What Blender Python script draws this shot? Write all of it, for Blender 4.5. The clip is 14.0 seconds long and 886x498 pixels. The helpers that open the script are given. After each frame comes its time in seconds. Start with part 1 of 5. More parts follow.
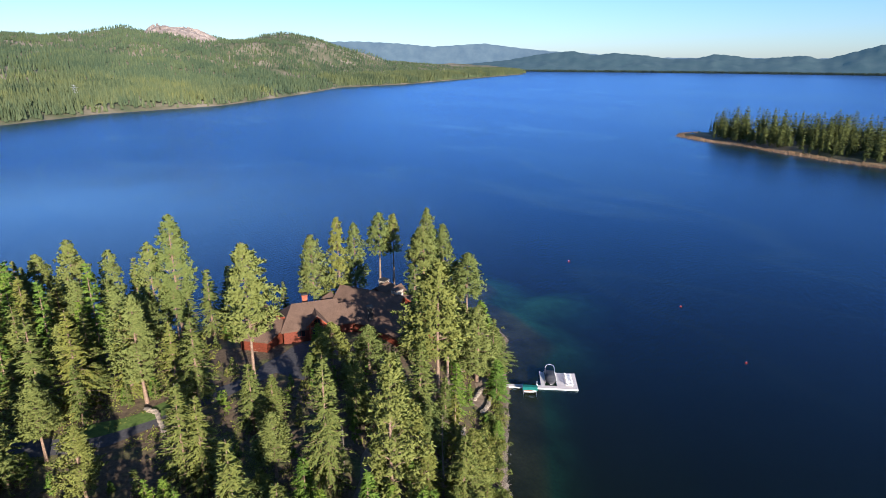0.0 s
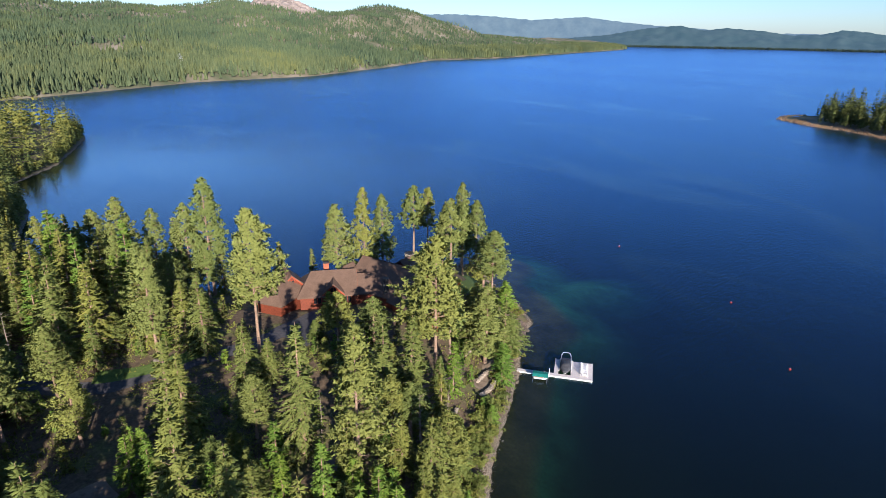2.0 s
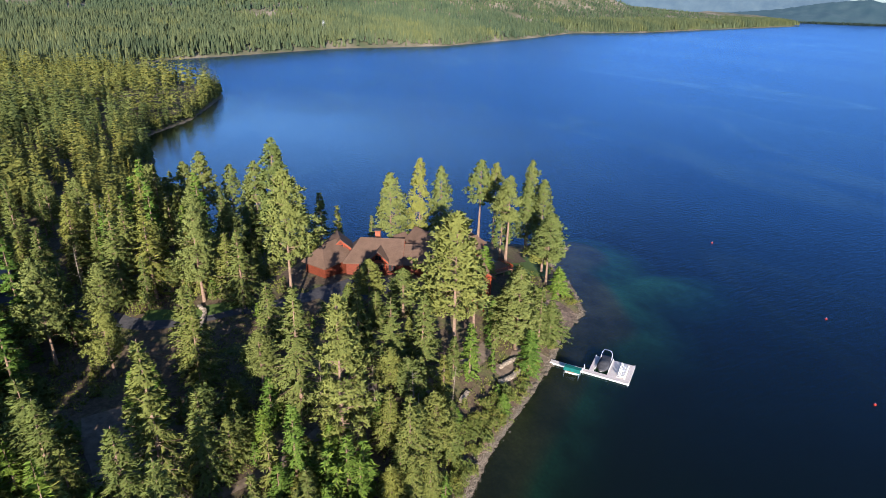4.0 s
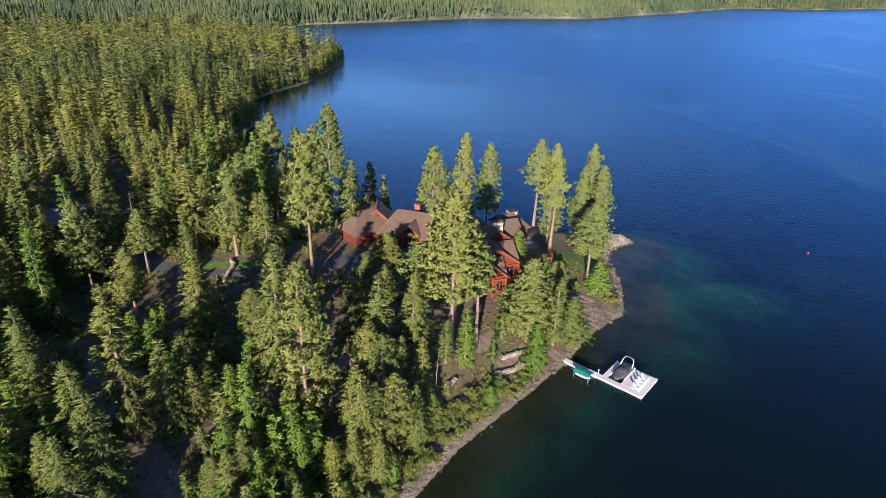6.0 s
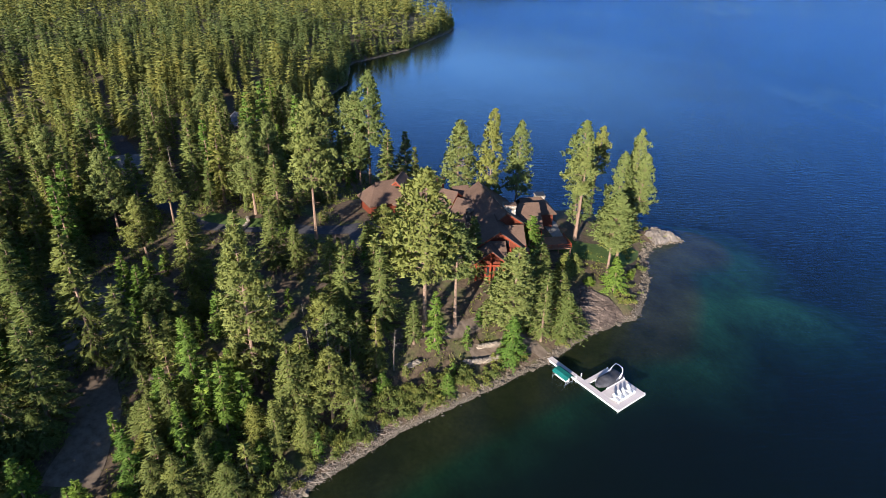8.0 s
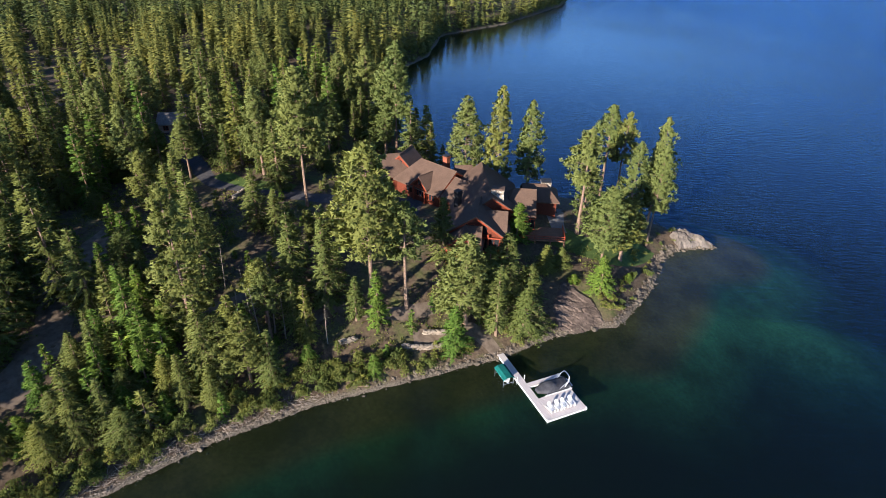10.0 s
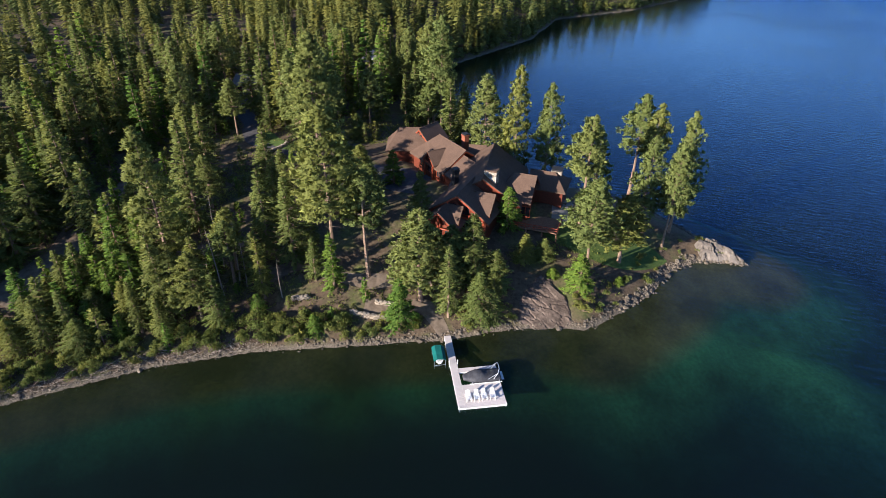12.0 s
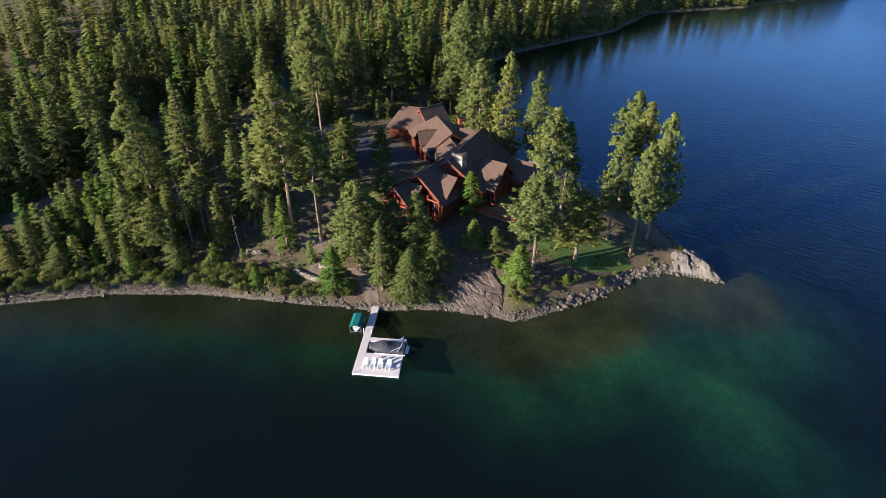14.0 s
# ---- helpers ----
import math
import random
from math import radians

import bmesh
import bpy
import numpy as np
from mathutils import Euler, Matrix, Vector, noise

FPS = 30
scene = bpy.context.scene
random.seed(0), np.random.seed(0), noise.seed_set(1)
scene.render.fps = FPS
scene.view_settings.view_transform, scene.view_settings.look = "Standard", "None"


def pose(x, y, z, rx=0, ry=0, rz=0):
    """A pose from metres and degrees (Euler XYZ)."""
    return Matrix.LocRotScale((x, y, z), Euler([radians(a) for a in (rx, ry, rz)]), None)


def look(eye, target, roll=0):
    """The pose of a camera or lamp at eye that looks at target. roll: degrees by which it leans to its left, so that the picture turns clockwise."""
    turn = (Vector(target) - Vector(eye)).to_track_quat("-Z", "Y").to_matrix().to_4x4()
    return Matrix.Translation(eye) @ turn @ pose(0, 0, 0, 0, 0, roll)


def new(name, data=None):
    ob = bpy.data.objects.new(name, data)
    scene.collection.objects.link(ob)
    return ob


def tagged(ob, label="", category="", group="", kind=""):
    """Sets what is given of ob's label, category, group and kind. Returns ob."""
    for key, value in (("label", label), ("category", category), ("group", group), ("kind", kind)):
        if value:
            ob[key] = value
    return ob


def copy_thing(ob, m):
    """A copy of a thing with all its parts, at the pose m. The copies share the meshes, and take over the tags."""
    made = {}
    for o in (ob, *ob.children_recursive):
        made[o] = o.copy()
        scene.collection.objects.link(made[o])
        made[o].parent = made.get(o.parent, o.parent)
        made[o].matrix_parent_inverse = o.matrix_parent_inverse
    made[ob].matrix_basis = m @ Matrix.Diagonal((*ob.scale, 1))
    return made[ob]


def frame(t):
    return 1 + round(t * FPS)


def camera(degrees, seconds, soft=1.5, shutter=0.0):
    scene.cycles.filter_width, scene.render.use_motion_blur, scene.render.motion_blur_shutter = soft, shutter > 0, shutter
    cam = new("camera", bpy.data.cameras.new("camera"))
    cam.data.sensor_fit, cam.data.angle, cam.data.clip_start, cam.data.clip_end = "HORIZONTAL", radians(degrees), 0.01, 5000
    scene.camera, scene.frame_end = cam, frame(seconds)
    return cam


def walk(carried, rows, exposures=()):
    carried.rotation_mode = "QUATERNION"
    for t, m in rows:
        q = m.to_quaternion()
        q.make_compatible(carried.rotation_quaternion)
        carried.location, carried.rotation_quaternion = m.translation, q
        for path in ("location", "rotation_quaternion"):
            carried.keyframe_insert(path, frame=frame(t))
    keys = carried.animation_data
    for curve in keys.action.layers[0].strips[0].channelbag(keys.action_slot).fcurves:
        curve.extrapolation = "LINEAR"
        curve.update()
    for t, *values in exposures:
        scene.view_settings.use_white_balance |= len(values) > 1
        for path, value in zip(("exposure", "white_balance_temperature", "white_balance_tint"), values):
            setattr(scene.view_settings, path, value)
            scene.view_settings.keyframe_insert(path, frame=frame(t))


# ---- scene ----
cam = camera(73.4, 14.0, soft=0.5)
PATH = [
    (0, (9.200, 6.043, 81.915), (9.1388, 7.9464, 81.3048), 0.25),
    (0.5, (13.440, 7.317, 81.668), (13.3179, 9.2119, 81.0392), 0.36),
    (1, (17.842, 8.671, 81.348), (17.6520, 10.5533, 80.7008), 0.47),
    (1.5, (22.363, 10.004, 81.135), (22.0999, 11.8708, 80.4656), 0.54),
    (2, (26.824, 11.660, 80.709), (26.4771, 13.5055, 80.0214), 0.77),
    (2.5, (31.496, 13.554, 80.403), (31.0533, 15.3709, 79.6947), 0.91),
    (3, (36.196, 15.838, 80.307), (35.6518, 17.6182, 79.5763), 1.14),
    (5.5, (60.447, 34.139, 79.636), (59.4454, 35.6521, 78.7954), 1.90),
    (6, (65.126, 38.900, 79.794), (64.0443, 40.3430, 78.9294), 2.05),
    (6.5, (69.766, 44.057, 79.930), (68.6104, 45.4252, 79.0400), 2.12),
    (7, (74.211, 49.800, 79.769), (72.9854, 51.0913, 78.8572), 2.11),
    (7.5, (78.390, 55.797, 79.680), (77.1039, 57.0108, 78.7457), 2.09),
    (8, (82.414, 62.222, 79.457), (81.0714, 63.3563, 78.5027), 2.01),
    (8.5, (86.199, 69.119, 79.432), (84.8070, 70.1707, 78.4551), 1.92),
    (9, (89.811, 76.592, 79.711), (88.3764, 77.5617, 78.7096), 1.92),
    (11.5, (105.777, 118.460, 76.585), (104.1332, 118.8817, 75.5265), 0.41),
    (12, (107.943, 126.596, 76.453), (106.2850, 126.9123, 75.3795), 0.53),
    (12.5, (109.953, 134.966, 76.277), (108.2861, 135.1851, 75.1934), 0.61),
    (13, (111.523, 143.668, 76.188), (109.8526, 143.7913, 75.0952), 0.59),
    (13.5, (112.957, 152.396, 76.231), (111.2871, 152.4256, 75.1318), 0.61),
    (14, (113.831, 161.351, 76.296), (112.1668, 161.2807, 75.1882), 0.63),
]
walk(cam, [(t, look(eye, target, roll)) for t, eye, target, roll in PATH], exposures=[(0, 1.39, 5850, 17), (14, 1.42, 5850, 17)])

# ---- world, sun ----
SUN_AZ, SUN_EL = radians(153), radians(17.5)
world = bpy.data.worlds.new("sky")
scene.world = world
world.use_nodes = True
wn = world.node_tree.nodes
sky = wn.new("ShaderNodeTexSky")
sky.sky_type = "NISHITA"
sky.sun_disc = False
sky.sun_elevation, sky.sun_rotation = SUN_EL, SUN_AZ
sky.air_density, sky.dust_density, sky.ozone_density = 1.0, 0.3, 6.0
wn["Background"].inputs[1].default_value = 0.07
world.node_tree.links.new(sky.outputs[0], wn["Background"].inputs[0])
sun_way = Vector((math.sin(SUN_AZ) * math.cos(SUN_EL), math.cos(SUN_AZ) * math.cos(SUN_EL), math.sin(SUN_EL)))
sun = new("sun", bpy.data.lights.new("sun", "SUN"))
sun.data.energy, sun.data.angle, sun.data.color = 5.0, radians(0.6), (1.0, 0.87, 0.68)
sun.matrix_world = look(sun_way * 100, (0, 0, 0))


# ---- materials ----
def mat(name, rough=0.85, metal=0.0):
    m = bpy.data.materials.new(name)
    m.use_nodes = True
    b = m.node_tree.nodes["Principled BSDF"]
    b.inputs["Roughness"].default_value, b.inputs["Metallic"].default_value = rough, metal
    b.inputs["Specular IOR Level"].default_value = 0.25
    return m, m.node_tree.nodes, m.node_tree.links, b


def noise_tex(n, l, scale, detail=4, rough=0.55, coords=None):
    t = n.new("ShaderNodeTexNoise")
    t.inputs["Scale"].default_value, t.inputs["Detail"].default_value, t.inputs["Roughness"].default_value = scale, detail, rough
    if coords is not None:
        l.new(coords, t.inputs["Vector"])
    return t


def ramp(n, l, fac, *stops):
    r = n.new("ShaderNodeValToRGB")
    e = r.color_ramp.elements
    while len(e) < len(stops):
        e.new(0.5)
    for el, (p, c) in zip(e, stops):
        el.position, el.color = p, (*c, 1)
    l.new(fac, r.inputs[0])
    return r


def mix_rgb(n, l, fac, a, b, mode="MIX"):
    m = n.new("ShaderNodeMix")
    m.data_type, m.blend_type = "RGBA", mode
    for sock, v in ((m.inputs[0], fac), (m.inputs[6], a), (m.inputs[7], b)):
        if isinstance(v, (int, float)):
            sock.default_value = v
        elif isinstance(v, tuple):
            sock.default_value = (*v, 1)
        else:
            l.new(v, sock)
    return m.outputs[2]


def bump(n, l, b, height, strength=0.4, dist=0.05):
    k = n.new("ShaderNodeBump")
    k.inputs["Strength"].default_value, k.inputs["Distance"].default_value = strength, dist
    l.new(height, k.inputs["Height"])
    l.new(k.outputs[0], b.inputs["Normal"])


def grainy(name, dark, light, scale, rough=0.85, metal=0.0, stain=0.25, bumps=0.4, island=False, piece=False):
    """Two scales of variation between two colours, with fine relief."""
    m, n, l, b = mat(name, rough, metal)
    geo = n.new("ShaderNodeNewGeometry")
    tex = n.new("ShaderNodeTexCoord")
    co = tex.outputs["Object"]
    fine = noise_tex(n, l, scale, 5, 0.6, co)
    big = noise_tex(n, l, scale * 0.13, 3, 0.5, co)
    c = ramp(n, l, fine.outputs[0], (0.3, dark), (0.7, light)).outputs[0]
    c = mix_rgb(n, l, ramp(n, l, big.outputs[0], (0.4, (0, 0, 0)), (0.65, (stain,) * 3)).outputs[0], c, tuple(x * 0.45 for x in dark))
    if island or piece:
        src = geo.outputs["Random Per Island"]
        if piece:
            info = n.new("ShaderNodeObjectInfo")
            src = info.outputs["Random"]
        v = ramp(n, l, src, (0.0, (0.62, 0.62, 0.62)), (1.0, (1.25, 1.22, 1.18))).outputs[0]
        c = mix_rgb(n, l, 1.0, c, v, "MULTIPLY")
    l.new(c, b.inputs["Base Color"])
    bump(n, l, b, fine.outputs[0], bumps, 0.03)
    return m


def needles(name, dark, light, tip, patches=0.0):
    """Conifer foliage: hue varies from spray to spray and from tree to tree, with some light through the needles."""
    m, n, l, b = mat(name, 0.75)
    geo, info = n.new("ShaderNodeNewGeometry"), n.new("ShaderNodeObjectInfo")
    c = ramp(n, l, geo.outputs["Random Per Island"], (0.0, dark), (0.6, light), (1.0, tip)).outputs[0]
    tree = ramp(n, l, info.outputs["Random"], (0.0, (0.80, 0.87, 0.86)), (0.5, (1.0, 1.0, 1.0)), (1.0, (1.20, 1.08, 0.88))).outputs[0]
    c = mix_rgb(n, l, 1.0, c, tree, "MULTIPLY")
    if patches:
        tone = noise_tex(n, l, patches, 3, 0.7, geo.outputs["Position"])
        c = mix_rgb(n, l, 1.0, c, ramp(n, l, tone.outputs[0], (0.3, (0.62, 0.72, 0.80)), (0.5, (1.0, 1.0, 1.0)), (0.7, (1.3, 1.15, 0.9))).outputs[0], "MULTIPLY")
    l.new(c, b.inputs["Base Color"])
    b.inputs["Diffuse Roughness"].default_value = 1.0
    b.inputs["Specular IOR Level"].default_value = 0.1
    tr = n.new("ShaderNodeBsdfTranslucent")
    l.new(c, tr.inputs[0])
    mix = n.new("ShaderNodeMixShader")
    mix.inputs[0].default_value = 0.36
    l.new(b.outputs[0], mix.inputs[1])
    l.new(tr.outputs[0], mix.inputs[2])
    l.new(mix.outputs[0], n["Material Output"].inputs[0])
    return m


PINE = needles("pine_needles", (0.142, 0.172, 0.051), (0.180, 0.213, 0.062), (0.218, 0.248, 0.075))
FIR = needles("fir_needles", (0.117, 0.146, 0.040), (0.158, 0.188, 0.050), (0.204, 0.226, 0.062))
WOODS = needles("headland_woods", (0.120, 0.146, 0.046), (0.145, 0.171, 0.054), (0.172, 0.195, 0.061), 0.11)
LARCH = needles("larch_needles", (0.07, 0.13, 0.022), (0.13, 0.21, 0.035), (0.18, 0.26, 0.045))
# the same kind of needles in a darker, duller tone for the island
ISLEPINE = needles("island_needles_dark", (0.060, 0.085, 0.034), (0.080, 0.106, 0.040), (0.105, 0.13, 0.048))
# needles of the far hills, with distance haze mixed into their colour
HAZEPINE = needles("hazed_far_woods", (0.072, 0.103, 0.058), (0.096, 0.132, 0.072), (0.127, 0.162, 0.088), 0.012)
SHRUB = needles("shrub_leaves", (0.095, 0.125, 0.030), (0.165, 0.19, 0.046), (0.235, 0.235, 0.066))
BARK = grainy("pine_bark", (0.14, 0.092, 0.062), (0.31, 0.215, 0.15), 3.0)
ROOF = grainy("brown_shingles", (0.085, 0.052, 0.036), (0.135, 0.088, 0.062), 4.0, piece=False)
LOG = grainy("red_stained_logs", (0.085, 0.022, 0.012), (0.165, 0.040, 0.019), 3.0, 0.6)
TRIM = grainy("red_timber_trim", (0.19, 0.036, 0.014), (0.31, 0.06, 0.024), 4.0, 0.55)
STONE = grainy("pale_fieldstone", (0.21, 0.175, 0.13), (0.40, 0.345, 0.275), 2.5, piece=True)
ROCK = grainy("grey_tan_rock", (0.072, 0.060, 0.045), (0.20, 0.168, 0.128), 0.9, island=True)
LEDGE = grainy("cracked_tan_ledge", (0.060, 0.044, 0.034), (0.17, 0.128, 0.098), 1.6, stain=0.6, bumps=0.8)
PALEROCK = grainy("pale_angular_rock", (0.095, 0.080, 0.066), (0.22, 0.19, 0.16), 0.9, stain=0.4, bumps=0.8)
CLIFF = grainy("pinkish_far_cliff", (0.12, 0.10, 0.088), (0.30, 0.255, 0.23), 0.05)
# firs dulled towards the mountain tones, distance haze painted into the needles
SHOREFIR = needles("hazy_shore_firs", (0.026, 0.046, 0.042), (0.034, 0.058, 0.050), (0.045, 0.070, 0.058))
REED = grainy("dry_reeds", (0.14, 0.09, 0.05), (0.27, 0.185, 0.11), 0.5)
TANWALL = grainy("weathered_tan_boards", (0.24, 0.19, 0.14), (0.38, 0.31, 0.24), 2.0)
GREYROOF = grainy("weathered_grey_roof", (0.16, 0.15, 0.14), (0.26, 0.245, 0.23), 1.5)
BRICK = grainy("red_brick", (0.20, 0.06, 0.035), (0.32, 0.11, 0.06), 5.0)
ASPHALT = grainy("old_asphalt", (0.045, 0.045, 0.05), (0.085, 0.082, 0.085), 1.5)
DECKING = grainy("bleached_decking", (0.52, 0.475, 0.45), (0.60, 0.55, 0.52), 3.0, 0.7, stain=0.12)
WHITE = grainy("white_plastic", (0.70, 0.70, 0.69), (0.82, 0.82, 0.80), 3.0, 0.45, stain=0.08)
COVER = grainy("charcoal_boat_cover", (0.035, 0.036, 0.042), (0.07, 0.072, 0.08), 1.2, 0.7)
TEAL = grainy("teal_canvas", (0.005, 0.10, 0.085), (0.010, 0.155, 0.135), 1.2, 0.75)
ALU = grainy("dull_aluminium", (0.55, 0.56, 0.58), (0.68, 0.69, 0.70), 4.0, 0.35, 0.9, 0.1, 0.1)
WOOD = grainy("brown_deck_wood", (0.16, 0.085, 0.05), (0.28, 0.16, 0.095), 3.0)
DARK = grainy("dark_metal", (0.03, 0.03, 0.032), (0.06, 0.06, 0.062), 4.0, 0.5, 0.4)
REDP = grainy("red_plastic", (0.5, 0.03, 0.02), (0.62, 0.05, 0.03), 4.0, 0.4, 0, 0.1, 0.1)


DRIFT = grainy("bleached_driftwood", (0.16, 0.13, 0.10), (0.30, 0.25, 0.205), 2.0)
GRAVEL = grainy("pale_gravel", (0.10, 0.075, 0.052), (0.215, 0.168, 0.122), 0.8)
GRASS = grainy("mown_grass", (0.05, 0.085, 0.018), (0.10, 0.15, 0.034), 1.2)


def chimney_stone():
    """Fieldstones of several sizes in pale mortar."""
    m, n, l, b = mat("fieldstone_masonry", 0.9)
    co = n.new("ShaderNodeTexCoord").outputs["Object"]
    vor = n.new("ShaderNodeTexVoronoi")
    vor.inputs["Scale"].default_value = 1.9
    l.new(co, vor.inputs["Vector"])
    edge = n.new("ShaderNodeTexVoronoi")
    edge.feature = "DISTANCE_TO_EDGE"
    edge.inputs["Scale"].default_value = 1.9
    l.new(co, edge.inputs["Vector"])
    sep = n.new("ShaderNodeSeparateColor")
    l.new(vor.outputs["Color"], sep.inputs[0])
    c = ramp(n, l, sep.outputs[0], (0.0, (0.15, 0.12, 0.09)), (0.5, (0.31, 0.265, 0.21)), (1.0, (0.45, 0.41, 0.36))).outputs[0]
    c = mix_rgb(n, l, ramp(n, l, edge.outputs["Distance"], (0.03, (1,) * 3), (0.08, (0,) * 3)).outputs[0], c, (0.13, 0.115, 0.095))
    l.new(c, b.inputs["Base Color"])
    bump(n, l, b, edge.outputs["Distance"], 0.8, 0.1)
    return m


CHIMNEY = chimney_stone()


def glass():
    m, n, l, b = mat("window_glass", 0.06)
    b.inputs["Base Color"].default_value = (0.02, 0.022, 0.025, 1)
    b.inputs["Specular IOR Level"].default_value = 0.6
    return m


GLASS = glass()


def water():
    m, n, l, b = mat("lake_water", 0.08)
    n.remove(b)
    geo = n.new("ShaderNodeNewGeometry")
    mp = n.new("ShaderNodeMapping")
    mp.vector_type = "TEXTURE"
    mp.inputs["Scale"].default_value = (2.6, 0.75, 1.0)
    mp.inputs["Rotation"].default_value = (0, 0, radians(60))
    l.new(geo.outputs["Position"], mp.inputs["Vector"])
    ripple = noise_tex(n, l, 0.7, 4, 0.5, mp.outputs[0])
    swell = noise_tex(n, l, 0.02, 3, 0.5, geo.outputs["Position"])
    hgt = n.new("ShaderNodeMath")
    hgt.operation = "MULTIPLY"
    l.new(ripple.outputs[0], hgt.inputs[0])
    l.new(ramp(n, l, swell.outputs[0], (0.35, (0.6,) * 3), (0.65, (1.0,) * 3)).outputs[0], hgt.inputs[1])
    k = n.new("ShaderNodeBump")
    k.inputs["Strength"].default_value, k.inputs["Distance"].default_value = 0.5, 0.6
    l.new(hgt.outputs[0], k.inputs["Height"])
    lw = n.new("ShaderNodeLayerWeight")
    lw.inputs["Blend"].default_value = 0.5
    l.new(k.outputs[0], lw.inputs["Normal"])
    po = n.new("ShaderNodeMath")
    po.operation = "POWER"
    po.inputs[1].default_value = 4.6
    l.new(lw.outputs["Facing"], po.inputs[0])
    fr = n.new("ShaderNodeMath")
    fr.operation = "MULTIPLY_ADD"
    fr.inputs[1].default_value, fr.inputs[2].default_value = 0.98, 0.015
    l.new(po.outputs[0], fr.inputs[0])
    gl = n.new("ShaderNodeBsdfGlossy")
    gloss = n.new("ShaderNodeMath")
    gloss.operation = "MULTIPLY_ADD"
    gloss.inputs[1].default_value = 0.06
    gloss.use_clamp = True
    l.new(fr.outputs[0], gloss.inputs[2])
    # the sheltered bay behind the lodge lies calmer than the open lake
    bay = n.new("ShaderNodeVectorMath")
    bay.operation = "DISTANCE"
    bay.inputs[1].default_value = (-215, 255, 0)
    l.new(geo.outputs["Position"], bay.inputs[0])
    calm = n.new("ShaderNodeMapRange")
    calm.inputs["From Min"].default_value, calm.inputs["From Max"].default_value = 60, 190
    calm.inputs["To Min"].default_value, calm.inputs["To Max"].default_value = 0.06, 0.2
    l.new(bay.outputs["Value"], calm.inputs[0])
    l.new(calm.outputs[0], gl.inputs["Roughness"])
    still = n.new("ShaderNodeMapRange")
    still.inputs["From Min"].default_value, still.inputs["From Max"].default_value = 60, 190
    still.inputs["To Min"].default_value, still.inputs["To Max"].default_value = 0.12, 0.45
    l.new(bay.outputs["Value"], still.inputs[0])
    l.new(still.outputs[0], k.inputs["Strength"])
    # sky reflection near the bay is brightened by gloss tint and strength; thin wind slicks across the open lake are
    # painted as a lighter tint
    bay_shine = n.new("ShaderNodeMapRange")
    bay_shine.inputs["From Min"].default_value, bay_shine.inputs["From Max"].default_value = 260, 60
    l.new(bay.outputs["Value"], bay_shine.inputs[0])
    l.new(bay_shine.outputs[0], gloss.inputs[0])
    streak = n.new("ShaderNodeMapping")
    streak.vector_type = "TEXTURE"
    streak.inputs["Scale"].default_value = (900, 240, 1)
    streak.inputs["Rotation"].default_value = (0, 0, radians(-38))
    l.new(geo.outputs["Position"], streak.inputs["Vector"])
    slick = noise_tex(n, l, 1.0, 3, 0.5, streak.outputs[0])
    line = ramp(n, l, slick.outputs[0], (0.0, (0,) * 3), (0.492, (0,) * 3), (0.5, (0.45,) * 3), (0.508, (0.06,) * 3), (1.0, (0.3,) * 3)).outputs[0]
    # blue put into the gloss tint stands in for a bluer reflected sky
    tint = mix_rgb(n, l, bay_shine.outputs[0], (0.35, 0.55, 0.885), (0.80, 0.88, 1.0))
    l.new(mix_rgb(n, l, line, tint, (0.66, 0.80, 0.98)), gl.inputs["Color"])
    l.new(k.outputs[0], gl.inputs["Normal"])
    tr = n.new("ShaderNodeBsdfTransparent")
    tr.inputs[0].default_value = (0.80, 0.95, 0.90, 1)
    silt = n.new("ShaderNodeBsdfDiffuse")
    # diffuse tone of the water: olive over the shelf, dark green off it, teal to the north
    sepw = n.new("ShaderNodeSeparateXYZ")
    l.new(geo.outputs["Position"], sepw.inputs[0])
    off = n.new("ShaderNodeMapRange")
    off.inputs["From Min"].default_value, off.inputs["From Max"].default_value = 34, 62
    l.new(sepw.outputs[0], off.inputs[0])
    north = n.new("ShaderNodeMapRange")
    north.inputs["From Min"].default_value, north.inputs["From Max"].default_value = 175, 240
    l.new(sepw.outputs[1], north.inputs[0])
    deep = mix_rgb(n, l, north.outputs[0], (0.0030, 0.0074, 0.0044), (0.0045, 0.0155, 0.0160))
    l.new(mix_rgb(n, l, off.outputs[0], (0.0050, 0.0100, 0.0034), deep), silt.inputs[0])
    body = n.new("ShaderNodeMixShader")
    body.inputs[0].default_value = 0.56
    l.new(tr.outputs[0], body.inputs[1])
    l.new(silt.outputs[0], body.inputs[2])
    mix = n.new("ShaderNodeMixShader")
    l.new(gloss.outputs[0], mix.inputs[0])
    l.new(body.outputs[0], mix.inputs[1])
    l.new(gl.outputs[0], mix.inputs[2])
    l.new(mix.outputs[0], n["Material Output"].inputs[0])
    return m


WATER = water()


